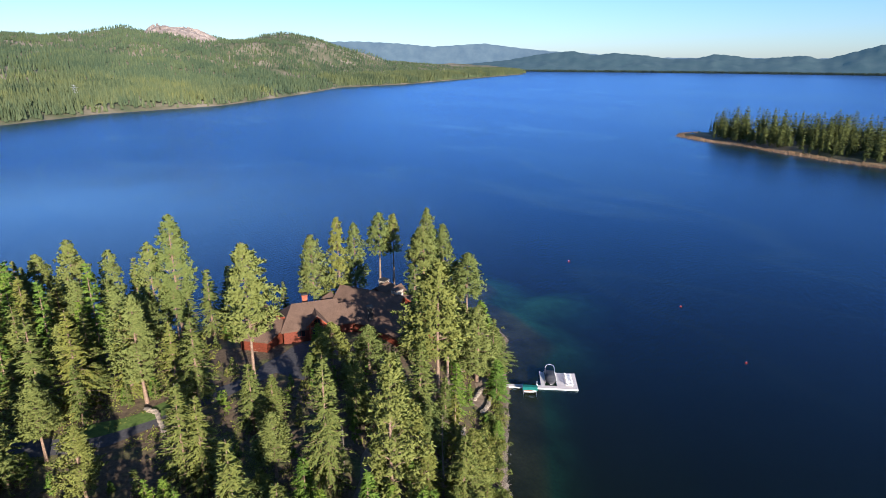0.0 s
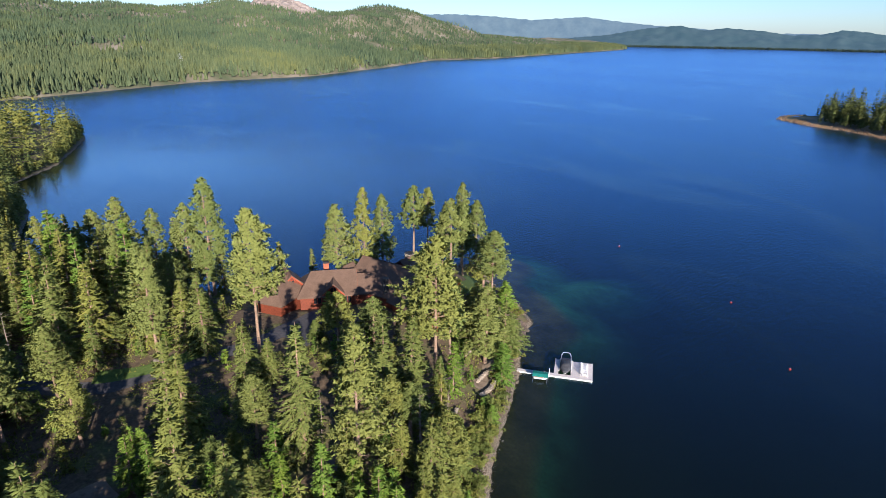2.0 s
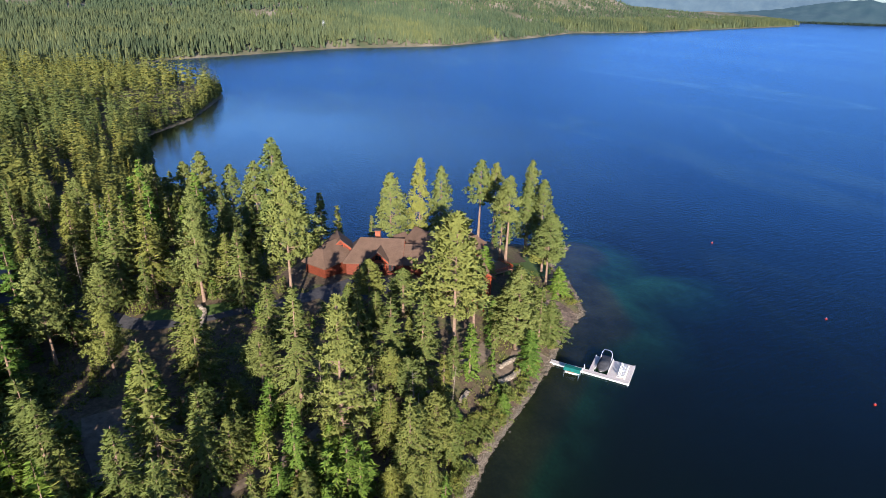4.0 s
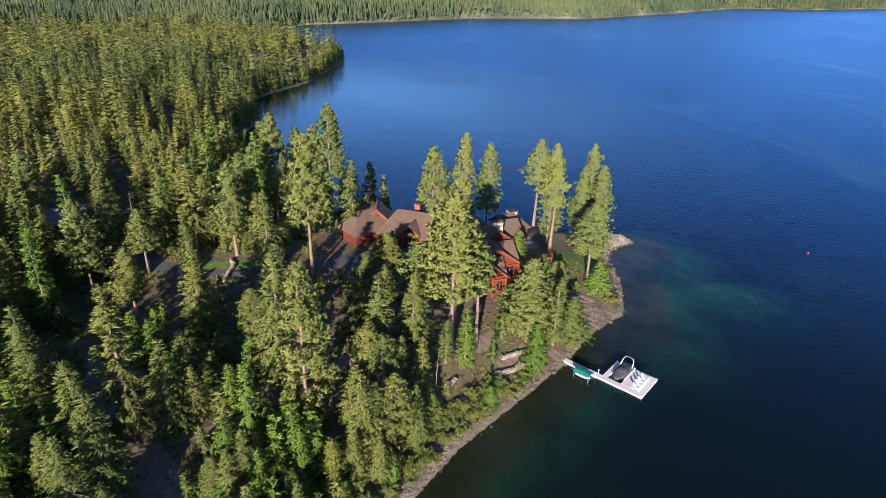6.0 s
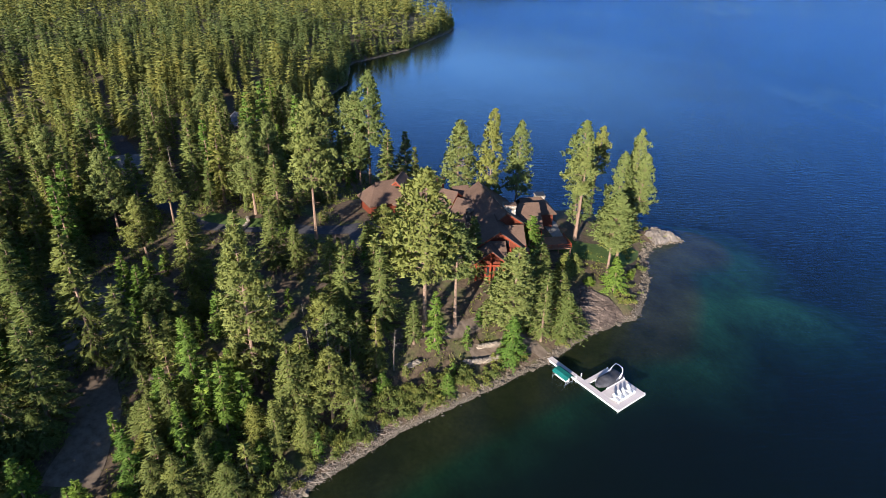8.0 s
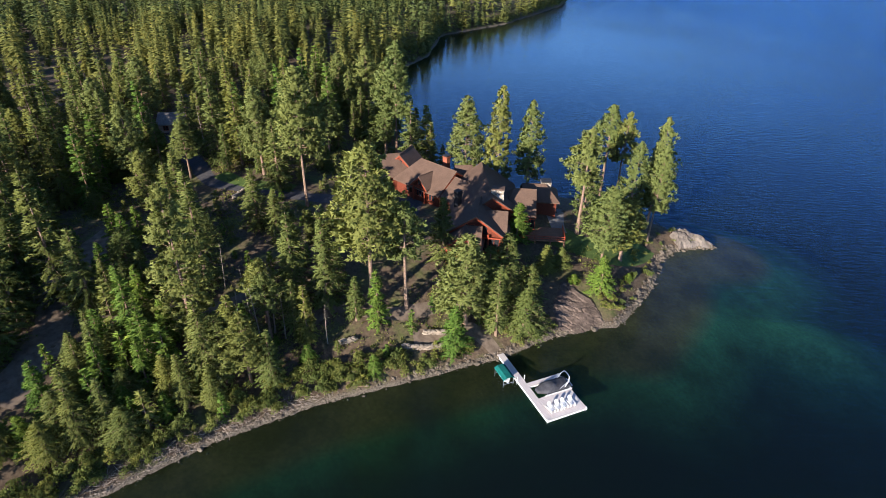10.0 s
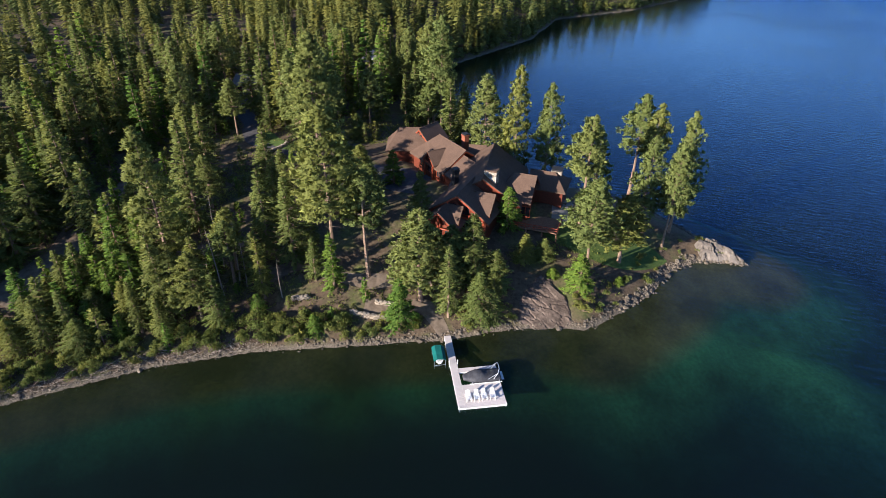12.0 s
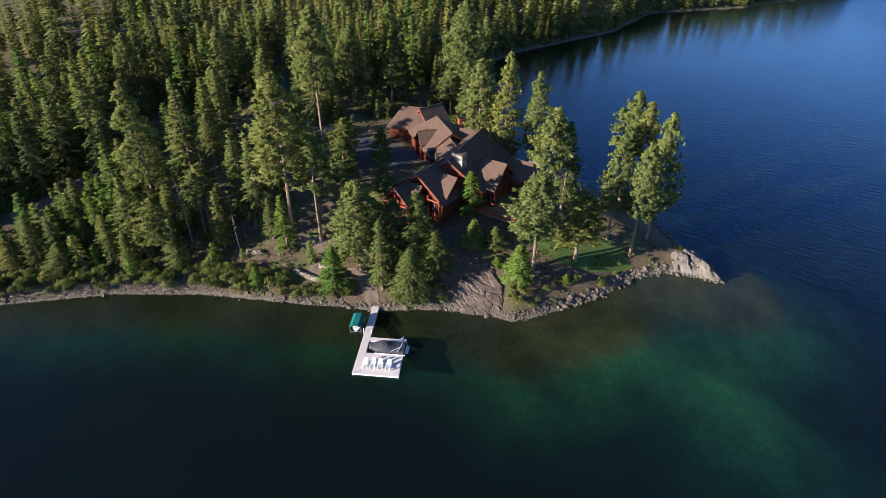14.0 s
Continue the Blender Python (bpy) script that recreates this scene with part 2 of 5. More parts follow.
def ground_material():
    """Forest floor on land, stones at the water's edge, a lakebed that turns from brown to blue-green to near black
    with depth: the water's absorption painted into its colour.
    """
    m, n, l, b = mat("forest_floor_and_lakebed", 0.95)
    geo = n.new("ShaderNodeNewGeometry")
    pos = geo.outputs["Position"]
    sep = n.new("ShaderNodeSeparateXYZ")
    l.new(pos, sep.inputs[0])
    fine, mid, big = noise_tex(n, l, 1.3, 6, 0.65, pos), noise_tex(n, l, 0.16, 4, 0.6, pos), noise_tex(n, l, 0.012, 4, 0.6, pos)
    litter = ramp(n, l, fine.outputs[0], (0.3, (0.050, 0.035, 0.022)), (0.7, (0.138, 0.101, 0.064))).outputs[0]
    grass = ramp(n, l, fine.outputs[0], (0.3, (0.05, 0.07, 0.018)), (0.7, (0.13, 0.15, 0.04))).outputs[0]
    land = mix_rgb(n, l, ramp(n, l, mid.outputs[0], (0.50, (0,) * 3), (0.70, (0.85,) * 3)).outputs[0], litter, grass)
    far = ramp(n, l, big.outputs[0], (0.36, (0.070, 0.090, 0.042)), (0.50, (0.13, 0.122, 0.075)), (0.62, (0.23, 0.20, 0.15))).outputs[0]
    dist = n.new("ShaderNodeVectorMath")
    dist.operation = "LENGTH"
    l.new(pos, dist.inputs[0])
    mr = n.new("ShaderNodeMapRange")
    mr.inputs["From Min"].default_value, mr.inputs["From Max"].default_value = 300, 700
    l.new(dist.outputs["Value"], mr.inputs[0])
    land = mix_rgb(n, l, mr.outputs[0], land, far)
    band = n.new("ShaderNodeMapRange")
    band.inputs["From Min"].default_value, band.inputs["From Max"].default_value = 0.62, 0.2
    l.new(sep.outputs[2], band.inputs[0])
    stony = noise_tex(n, l, 4.2, 3, 0.7, pos)
    pebbles = ramp(n, l, stony.outputs[0], (0.36, (0.045, 0.037, 0.027)), (0.62, (0.205, 0.172, 0.128))).outputs[0]
    land = mix_rgb(n, l, band.outputs[0], land, pebbles)
    # light lost in the water is put into the bed colour, by depth
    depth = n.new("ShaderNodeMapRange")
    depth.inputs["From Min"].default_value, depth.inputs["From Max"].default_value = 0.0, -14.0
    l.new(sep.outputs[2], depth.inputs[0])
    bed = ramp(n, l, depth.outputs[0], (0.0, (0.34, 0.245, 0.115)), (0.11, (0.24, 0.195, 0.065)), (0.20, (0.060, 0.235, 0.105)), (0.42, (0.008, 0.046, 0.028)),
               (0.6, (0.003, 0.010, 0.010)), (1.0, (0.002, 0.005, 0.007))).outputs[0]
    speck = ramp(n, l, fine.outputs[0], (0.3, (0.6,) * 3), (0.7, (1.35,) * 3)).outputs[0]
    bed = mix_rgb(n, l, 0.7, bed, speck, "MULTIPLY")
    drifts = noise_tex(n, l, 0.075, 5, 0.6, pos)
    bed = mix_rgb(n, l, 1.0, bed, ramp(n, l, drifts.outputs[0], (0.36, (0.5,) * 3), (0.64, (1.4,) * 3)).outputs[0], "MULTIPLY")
    # pale sand on the shoal off the point, the bed darker away from it
    shoal = n.new("ShaderNodeVectorMath")
    shoal.operation = "DISTANCE"
    shoal.inputs[1].default_value = (39, 209, -2)
    l.new(pos, shoal.inputs[0])
    sand = n.new("ShaderNodeMapRange")
    sand.inputs["From Min"].default_value, sand.inputs["From Max"].default_value = 8, 46
    sand.inputs["To Min"].default_value, sand.inputs["To Max"].default_value = 1.1, 0.36
    l.new(shoal.outputs["Value"], sand.inputs[0])
    bed = mix_rgb(n, l, 1.0, bed, sand.outputs[0], "MULTIPLY")
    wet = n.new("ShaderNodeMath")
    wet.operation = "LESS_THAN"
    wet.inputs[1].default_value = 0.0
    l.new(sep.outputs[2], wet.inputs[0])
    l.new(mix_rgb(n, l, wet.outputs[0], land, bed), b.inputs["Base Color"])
    bump(n, l, b, fine.outputs[0], 0.6, 0.15)
    # under water the light comes down scattered, so the slope of the bed hardly shades it
    level = n.new("ShaderNodeMix")
    level.data_type = "VECTOR"
    level.inputs[5].default_value = (0, 0, 1)
    l.new(wet.outputs[0], level.inputs[0])
    l.new(b.inputs["Normal"].links[0].from_socket, level.inputs[4])
    l.new(level.outputs[1], b.inputs["Normal"])
    return m


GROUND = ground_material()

# ---- the lie of the land ----
# the lake's shore, with the land on the left hand of the walker
SHORE = np.array([(60, -900), (48, -100), (34, 20), (28, 55), (24, 72), (20, 90), (19, 108), (20.5, 125), (22, 143), (21, 157), (22.5, 167), (24, 171.5),
                  (21, 178), (15.5, 189), (8, 198), (5, 207), (8.5, 217), (-2, 213), (-14, 209), (-24, 206), (-33, 196), (-38, 184), (-46, 174),
                  (-60, 172), (-85, 171), (-120, 172), (-150, 170), (-168, 183), (-211, 235), (-258, 266), (-277, 325), (-325, 402), (-345, 428), (-372, 438),
                  (-430, 430), (-560, 500), (-600, 590), (-578, 690), (-540, 900), (-478, 1000)], float)
SHORE_FAR = np.array([(-425, 1080), (-378, 1400), (-350, 1800), (-185, 2050), (60, 2750), (372, 3600), (150, 4000), (500, 4350), (1100, 4330), (2600, 3600),
                      (4200, 1500), (6000, 1200), (6000, 6000), (-6000, 6000), (-6000, -6000), (60, -6000)], float)
SHORE = np.concatenate([SHORE, SHORE_FAR])
ISLE = np.array([(250, 688), (262, 645), (288, 612), (305, 556), (323, 517), (345, 485), (420, 440), (520, 470), (500, 600), (400, 690), (320, 745), (262, 712)], float)


def inside_distance(poly, x, y):
    """Distance to the outline, positive inside."""
    px, py = np.ravel(x), np.ravel(y)
    best, inside = np.full(px.shape, 1e18), np.zeros(px.shape, bool)
    for (ax, ay), (bx, by) in zip(poly, np.roll(poly, -1, 0)):
        dx, dy = bx - ax, by - ay
        k = np.clip(((px - ax) * dx + (py - ay) * dy) / (dx * dx + dy * dy + 1e-9), 0, 1)
        best = np.minimum(best, (px - ax - k * dx) ** 2 + (py - ay - k * dy) ** 2)
        cross = (ay > py) != (by > py)
        with np.errstate(divide="ignore", invalid="ignore"):
            xx = ax + (py - ay) * dx / (dy if dy else 1e-9)
        inside ^= cross & (px < xx)
    return (np.where(inside, 1, -1) * np.sqrt(best)).reshape(np.shape(x))


def wobble(x, y, s, seed=0.0):
    """Cheap smooth relief between -1 and 1."""
    return (np.sin(x * s + 1.3 * np.sin(y * s * 0.7 + seed)) + np.sin(y * s * 1.27 + 1.7 * np.sin(x * s * 0.61 + 2.1 * seed))
            + 0.5 * np.sin((x + y) * s * 2.3 + seed)) / 2.5


# bearing from the first camera position, and the skyline's height there, set to fit that view
SKYLINE = np.array([(-90, 158), (-60, 153), (-37, 140), (-31, 146), (-28.8, 176), (-27, 168), (-25.5, 172), (-24, 166), (-22.8, 150), (-21, 134), (-19, 139), (-16.4, 144), (-13.5, 127), (-10.5, 90),
                    (-6.5, 50), (-1.3, 22), (6, 10), (90, 10)], float)


def height(x, y):
    x, y = np.asarray(x, float), np.asarray(y, float)
    d = inside_distance(SHORE, x, y)
    isle = inside_distance(ISLE, x, y)
    dry = np.maximum(d, 0)
    land = 1.0 * np.clip(dry / 1.6, 0, 1) + (6.4 + 3.2 * np.clip((y - 85) / 35, 0, 1)) * np.clip((dry - 1.6) / 30, 0, 1) ** 0.85
    land += np.clip((dry - 36) / 260, 0, 1.6) * 8 + wobble(x, y, 0.09) * 0.45 * np.clip(dry / 10, 0, 1)
    far = np.hypot(x - 10, y - 5)
    crest = np.interp(np.degrees(np.arctan2(x - 10, y - 5)), SKYLINE[:, 0], SKYLINE[:, 1])
    rise = np.clip((far - 1000) / 1700, 0, 1.25)
    rough = wobble(x, y, 0.006, 1.0) + 0.6 * wobble(x, y, 0.017, 2.0)
    land += (crest * np.where(rise < 1, rise ** 1.35, 1 - (rise - 1) * 1.5) + 17 * rough * np.clip(rise * 2, 0, 1)) * np.clip(dry / 420, 0, 1) * (y > -200)
    wet = np.maximum(-d, 0)
    broad = np.clip((y - 150) / 20, 0, 1) * np.clip((x + 20) / 30, 0, 1)
    bed = -1.9 * np.clip(wet / (8 + 5 * broad), 0, 1) - 4.4 * np.clip((wet - 8 - 4 * broad) / (10 + 8 * broad), 0, 1) - 9 * np.clip((wet - 17 - 14 * broad) / 16, 0, 1)
    # pale shoal off the point
    u, v = (x - 38) * 0.86 + (y - 208) * 0.51, (y - 208) * 0.86 - (x - 38) * 0.51
    core = np.hypot(u / 1.9, v) + 1.0 * wobble(x, y, 0.1, 3.0)
    bed = np.maximum(bed, -2.9 - 8 * np.clip((core - 1) / 26, 0, 1) ** 1.15)
    small = 1.2 * np.clip(isle / 8, 0, 1) + 1.2 * np.clip(isle / 60, 0, 1) - 14 * np.clip(-isle / 40, 0, 1)
    return np.where(d > 0, land, np.maximum(bed, small))


def mesh_of(name, verts, faces, material, smooth=False):
    me = bpy.data.meshes.new(name)
    me.from_pydata(np.asarray(verts).tolist(), [], np.asarray(faces).tolist() if not isinstance(faces, list) else faces)
    me.materials.append(material)
    if smooth:
        me.shade_smooth()
    return me


def part(name, bm, material, parent=None, label=""):
    me = bpy.data.meshes.new(name)
    bm.to_mesh(me)
    bm.free()
    me.materials.append(material)
    ob = new(name, me)
    if parent is not None:
        ob.parent = parent
    if label:
        ob["label"] = label
    return ob


def ground():
    radii = list(np.arange(0, 112, 1.6))
    while radii[-1] < 4880:
        radii.append(radii[-1] * 1.034 + 0.2)
    na = 400
    a = np.linspace(0, 2 * np.pi, na, endpoint=False)
    R, A = np.meshgrid(np.array(radii[1:]), a, indexing="ij")
    x, y = -20 + R * np.cos(A), 140 + R * np.sin(A)
    z = height(x, y)
    verts = np.concatenate([[(-20, 140, float(height(-20, 140)))], np.stack([x, y, z], -1).reshape(-1, 3)])
    nr = len(radii) - 1
    i = (1 + np.arange(nr - 1)[:, None] * na + np.arange(na)[None]).ravel()
    j = (1 + np.arange(nr - 1)[:, None] * na + (np.arange(na)[None] + 1) % na).ravel()
    faces = np.stack([i, i + na, j + na, j], -1).tolist() + [(0, 1 + k, 1 + (k + 1) % na) for k in range(na)]
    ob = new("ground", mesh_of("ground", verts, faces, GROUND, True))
    tagged(ob, "brown forest floor with patchy grass sloping to a stony lake shore", "ground", kind="structure")


ground()
a = np.linspace(0, 2 * np.pi, 96, endpoint=False)
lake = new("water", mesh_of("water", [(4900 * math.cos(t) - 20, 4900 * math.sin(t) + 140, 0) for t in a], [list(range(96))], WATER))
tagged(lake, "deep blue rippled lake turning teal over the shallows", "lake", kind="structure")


# ---- trees ----
def sprays(rng, at, way, length, width):
    """Needle sprays: one narrow blade each, at the given places and directions."""
    n = len(at)
    way = way / (np.linalg.norm(way, axis=1, keepdims=True) + 1e-9)
    side = np.cross(way, rng.normal(size=(n, 3)))
    side /= np.linalg.norm(side, axis=1, keepdims=True) + 1e-9
    L, W = length[:, None], width[:, None]
    v = np.stack([at + side * W, at + way * L, at - side * W], 1).reshape(-1, 3)
    return v, np.arange(3 * n).reshape(-1, 3)


def leafy_mesh(name, v, f, material, axis, lift=0.35, own=0.4, puff=None):
    """Sprays shaded as the soft outside of a crown: normals lean away from the crown's axis and from the heart of their tuft."""
    t = v.reshape(-1, 3, 3)
    face = np.cross(t[:, 1] - t[:, 0], t[:, 2] - t[:, 0])
    face /= np.linalg.norm(face, axis=1, keepdims=True) + 1e-9
    out = t.mean(1) - axis
    out[:, 2] = 0
    out /= np.linalg.norm(out, axis=1, keepdims=True) + 1e-9
    out[:, 2] = lift
    back = (face * out).sum(1) < 0
    t = t.copy()
    t[back] = t[back][:, ::-1]
    face[back] *= -1
    nrm = out + own * face
    if puff is not None:
        nrm = nrm + 0.9 * puff / (np.linalg.norm(puff, axis=1, keepdims=True) + 1e-9)
    nrm /= np.linalg.norm(nrm, axis=1, keepdims=True) + 1e-9
    me = mesh_of(name, t.reshape(-1, 3), f, material, True)
    me.normals_split_custom_set_from_vertices(np.repeat(nrm, 3, axis=0).tolist())
    return me


def conifer(rng, H, R, base, whorls, per, each, kind, size):
    """The sprays of a crown (place, direction, length, half width) and the limbs that carry them."""
    at, way, ln, wd, limbs = [], [], [], [], []
    lean = rng.uniform(0, 6.3)
    up = np.array([0, 0, 1.0])
    for w in range(whorls):
        s = min(max((w + rng.uniform(-0.35, 0.35)) / (whorls - 1), 0), 1)
        z = H * (base + (0.975 - base) * s)
        if kind == "pine":
            prof = (1 - s) ** 0.74 * (0.62 + 0.38 * min(1, s * 4)) + 0.03
        else:
            prof = (1 - s) ** 0.80 * (0.72 + 0.28 * min(1, s * 5)) + 0.02
        for q in range(per if s < 0.88 else max(3, per - 2)):
            az = rng.uniform(0, 2 * np.pi)
            length = R * prof * (1 + 0.18 * np.cos(az - lean)) * rng.choice([1, 1, 0.92, 0.75, 1.08]) * rng.uniform(0.9, 1.06)
            rise = (0.12 + 0.6 * s if kind == "pine" else -0.30 + 0.75 * s) + rng.uniform(-0.12, 0.12)
            d = np.array([np.cos(az), np.sin(az), rise])
            root = np.array([0, 0, z])
            limbs.append((z, root + d * length))
            side = np.cross(d, up)
            side /= np.linalg.norm(side)
            n = max(6, int(each * (0.3 + 0.7 * length / R)))
            if kind == "pine":
                knots = max(2, int(n / 11))
                u = np.repeat(rng.uniform(0.35, 1.0, knots) ** 0.7, 11)
                ball = rng.normal(size=(len(u), 3))
                ball /= np.linalg.norm(ball, axis=1, keepdims=True)
                p = root + d * length * u[:, None] + np.repeat(rng.normal(size=(knots, 3)) * np.array([1, 1, 0.45]) * (0.10 * length + 0.14), 11, axis=0) + ball * 0.30 * size
                g = ball + rng.normal(size=(len(u), 3)) * 0.5 + d * 0.35 + up * 0.35
                k = rng.uniform(0.6, 1.1, len(u)) * size
                wide = k * rng.uniform(0.28, 0.42, len(u))
            else:
                u = rng.uniform(0.05, 1.0, n) ** 0.65
                p = root + d * length * u[:, None] + rng.normal(size=(n, 3)) * 0.07
                p[:, 2] -= 0.14 * length * u ** 2
                g = d * 0.75 + side * (rng.choice([-1, 1], n) * rng.uniform(0.3, 1.0, n))[:, None] + rng.normal(size=(n, 3)) * 0.22 - up * 0.15
                k = (0.55 + 0.75 * (1 - u)) * rng.uniform(0.8, 1.2, n) * size
                wide = k * rng.uniform(0.18, 0.28, n)
            at.append(p), way.append(g), ln.append(k), wd.append(wide)
    return np.concatenate(at), np.concatenate(way), np.concatenate(ln), np.concatenate(wd), limbs


def trunk_mesh(name, rng, H, r0, limbs, material, bare=0.1):
    bm = bmesh.new()
    rings, n = 7, 7
    bend = rng.normal(size=2) * H * 0.006
    rows = []
    for k in range(rings):
        s = k / (rings - 1)
        r = r0 * (1 - 0.93 * s) * (1.35 if k == 0 else 1)
        off = bend * math.sin(s * 3.1)
        rows.append([bm.verts.new((off[0] + r * math.cos(6.2832 * i / n), off[1] + r * math.sin(6.2832 * i / n), H * s - (0.6 if k == 0 else 0))) for i in range(n)])
    for lo, hi in zip(rows, rows[1:]):
        for i in range(n):
            bm.faces.new((lo[i], lo[(i + 1) % n], hi[(i + 1) % n], hi[i]))
    for z, tip in limbs[::2]:
        t = Vector(tip)
        r = 0.016 + 0.02 * t.xy.length * 0.5
        d = (t - Vector((0, 0, z))).normalized()
        sd = d.cross(Vector((0, 0, 1))).normalized() * r
        b3 = [bm.verts.new(Vector((0, 0, z)) + v) for v in (sd, -sd, Vector((0, 0, r * 1.6)))]
        e = bm.verts.new(t)
        for i in range(3):
            bm.faces.new((b3[i], b3[(i + 1) % 3], e))
    # dead stubs under the crown
    low = min(z for z, _ in limbs)
    for _ in range(10):
        z = rng.uniform(min(H * bare, low * 0.5), low)
        az, ln = rng.uniform(0, 6.28), rng.uniform(0.6, 1.8)
        c = Vector((0, 0, z))
        e = bm.verts.new(c + Vector((math.cos(az) * ln, math.sin(az) * ln, rng.uniform(-0.3, 0.2))))
        b3 = [bm.verts.new(c + Vector(v)) for v in ((0.03, 0, 0), (-0.02, 0.025, 0), (-0.02, -0.025, 0.04))]
        for i in range(3):
            bm.faces.new((b3[i], b3[(i + 1) % 3], e))
    me = bpy.data.meshes.new(name)
    bm.to_mesh(me)
    bm.free()
    me.materials.append(material)
    return me


def tree_type(name, label, seed, H, R, base, whorls, per, each, kind, foliage, size, r0):
    """A tree of its own with a trunk and a crown, to be copied."""
    rng = np.random.default_rng(seed)
    at, way, ln, wd, limbs = conifer(rng, H, R, base, whorls, per, each, kind, size)
    v, f = sprays(rng, at, way, ln, wd)
    top = new(name)
    tagged(top, label, "tree")
    c = new("crown", leafy_mesh("crown", v, f, foliage, np.zeros(3), 0.3, 0.3, way + np.array([0, 0, 0.25])))
    c.parent = top
    t = new("trunk", trunk_mesh("trunk", rng, H, r0, limbs, BARK))
    t.parent = top
    return top, H


TYPES = {
    "H": [tree_type("pine_tree", "tall ponderosa pine with a high broad crown on a bare trunk", 16, 30, 5.2, 0.40, 30, 6, 84, "pine", PINE, 0.60, 0.30)],
    "P": [tree_type("pine_tree", "tall ponderosa pine with a rounded green crown and reddish trunk", 10 + k, 30, 4.9, b, 34, 6, 76, "pine", PINE, 0.58, 0.32) for k, b in enumerate((0.28, 0.18, 0.36))],
    "S": [tree_type("pine_tree", "slender pine with a long bare trunk and high crown", 20 + k, 28, 4.0, 0.52, 19, 6, 80, "pine", PINE, 0.58, 0.36) for k in range(2)],
    "F": [tree_type("fir_tree", "conical dark green fir on the forest floor", 30 + k, 24, 4.5, 0.08, 36, 7, 33, "fir", FIR, 0.74, 0.32) for k in range(3)],
    "N": [tree_type("fir_tree", "narrow grey-green fir among the pines", 40 + k, 24, 3.0, 0.12, 34, 6, 29, "fir", FIR, 0.66, 0.27) for k in range(2)],
    "Y": [tree_type("young_fir", "young fir sapling among the undergrowth", 60 + k, 6, 1.5, 0.04, 13, 6, 14, "fir", f, 0.5, 0.07) for k, f in enumerate((FIR, LARCH))],
    "L": [tree_type("larch_tree", "bright green young larch with soft foliage", 50 + k, 16, 2.8, 0.06, 24, 6, 30, "fir", LARCH, 0.66, 0.2) for k in range(2)],
}
made = 0


def plant(kind, x, y, top_z=None, tall=None, width=1.0):
    global made
    made += 1
    protos = TYPES[kind]
    ob, H = protos[made % len(protos)]
    z = float(height(x, y)) - 0.15
    h = tall if tall else top_z - z
    k = h / H
    w = (0.5 + 0.5 * k) * width
    return copy_thing(ob, pose(x, y, z, 0, 0, (made * 137.5) % 360) @ Matrix.Diagonal((w, w, k, 1)))


TREES_POINT = [("P", -27.0, 171, 38.4), ("P", -33.2, 164.3, 35), ("P", -2.7, 202.8, 33.8), ("S", -19, 199.8, 32.6, 1.15), ("S", -2.5, 179.5, 34.3, 1.15), ("P", -23.4, 177.7, 35),
               ("S", -14.2, 201.5, 31.8), ("P", 3, 198, 29.5), ("P", -0.6, 193.4, 29.8), ("P", -5.5, 183, 30), ("H", 11.3, 176, 26.6, 1.25), ("P", 7.6, 185.3, 20.4, 1.55)]
TREES_YARD = [("H", 4.6, 123.6, 42, 1.35), ("F", -2.6, 142.8, 24.5), ("S", 6.4, 130.4, 30.0, 1.2), ("L", -26.1, 139.5, 19.5, 1.5), ("P", -20.8, 131.2, 23.5, 1.3), ("F", -25.9, 129.7, 16.5), ("L", -3.2, 162.4, 19.0, 1.6),
              ("F", 9.8, 151.5, 20.5, 1.5), ("L", 7.1, 141.2, 15.2), ("P", 13.6, 140.2, 24.6, 1.5), ("P", 10.4, 143, 18.6, 1.3), ("L", 18.3, 135.4, 12.5, 1.6), ("F", 10.6, 146.9, 18.8, 1.5), ("F", 19.1, 150.7, 12.8, 1.5), ("F", 13.1, 155.4, 13.8, 1.5),
              ("N", 7.5, 163.3, 13.2, 1.5), ("N", 6.9, 167.9, 11.2, 1.5), ("L", 11.6, 168.3, 6.8), ("L", 15.6, 172.8, 12.5, 1.7), ("L", 13.6, 182.7, 4.4), ("N", 17.8, 145, 19)]
TREES_BAY = [("F", -62.4, 161, 25.5), ("F", -57.4, 164, 25.6), ("N", -49.9, 161.9, 23.2), ("N", -44.8, 173, 17.6), ("P", -70.8, 159.8, 41.6), ("P", -76.9, 158.4, 34), ("P", -91.6, 164, 29.8),
             ("P", -101, 160.8, 33.6), ("S", -115.5, 167, 27), ("P", -97, 153, 26.5), ("P", -120, 156.5, 28), ("N", -121.5, 165, 20), ("P", -89.2, 144.2, 28), ("P", -68.5, 137, 27.4),
             ("N", -128, 150.8, 17), ("P", -133, 163, 24.6), ("F", -129, 156, 17.5)]
TREES_DRIVE = [("H", -36.4, 121.8, 45.6), ("F", -47.1, 117.4, 30.8), ("F", -53, 119.6, 28.5), ("P", -57.9, 115.7, 36.2), ("P", -67.1, 125, 34.2), ("L", -57.8, 118.6, 15.6), ("F", -32.4, 108.8, 25),
               ("F", -29.4, 112.7, 20.3), ("F", -14, 94.8, 34.6), ("P", -12.5, 132.6, 22.5, 1.3), ("F", -15.3, 124.8, 19.4), ("N", -10, 112.3, 19.2), ("F", 1.3, 115.6, 27.4), ("F", -3.4, 110.3, 27.4),
               ("F", -12.1, 112.2, 25.2), ("L", 8.5, 123.3, 18.2), ("N", 6.2, 119.8, 16.3), ("N", 8.4, 109.6, 18.6), ("F", 4, 108.3, 17.4), ("S", 3.8, 103.5, 20), ("S", 0, 103.7, 20.8)]
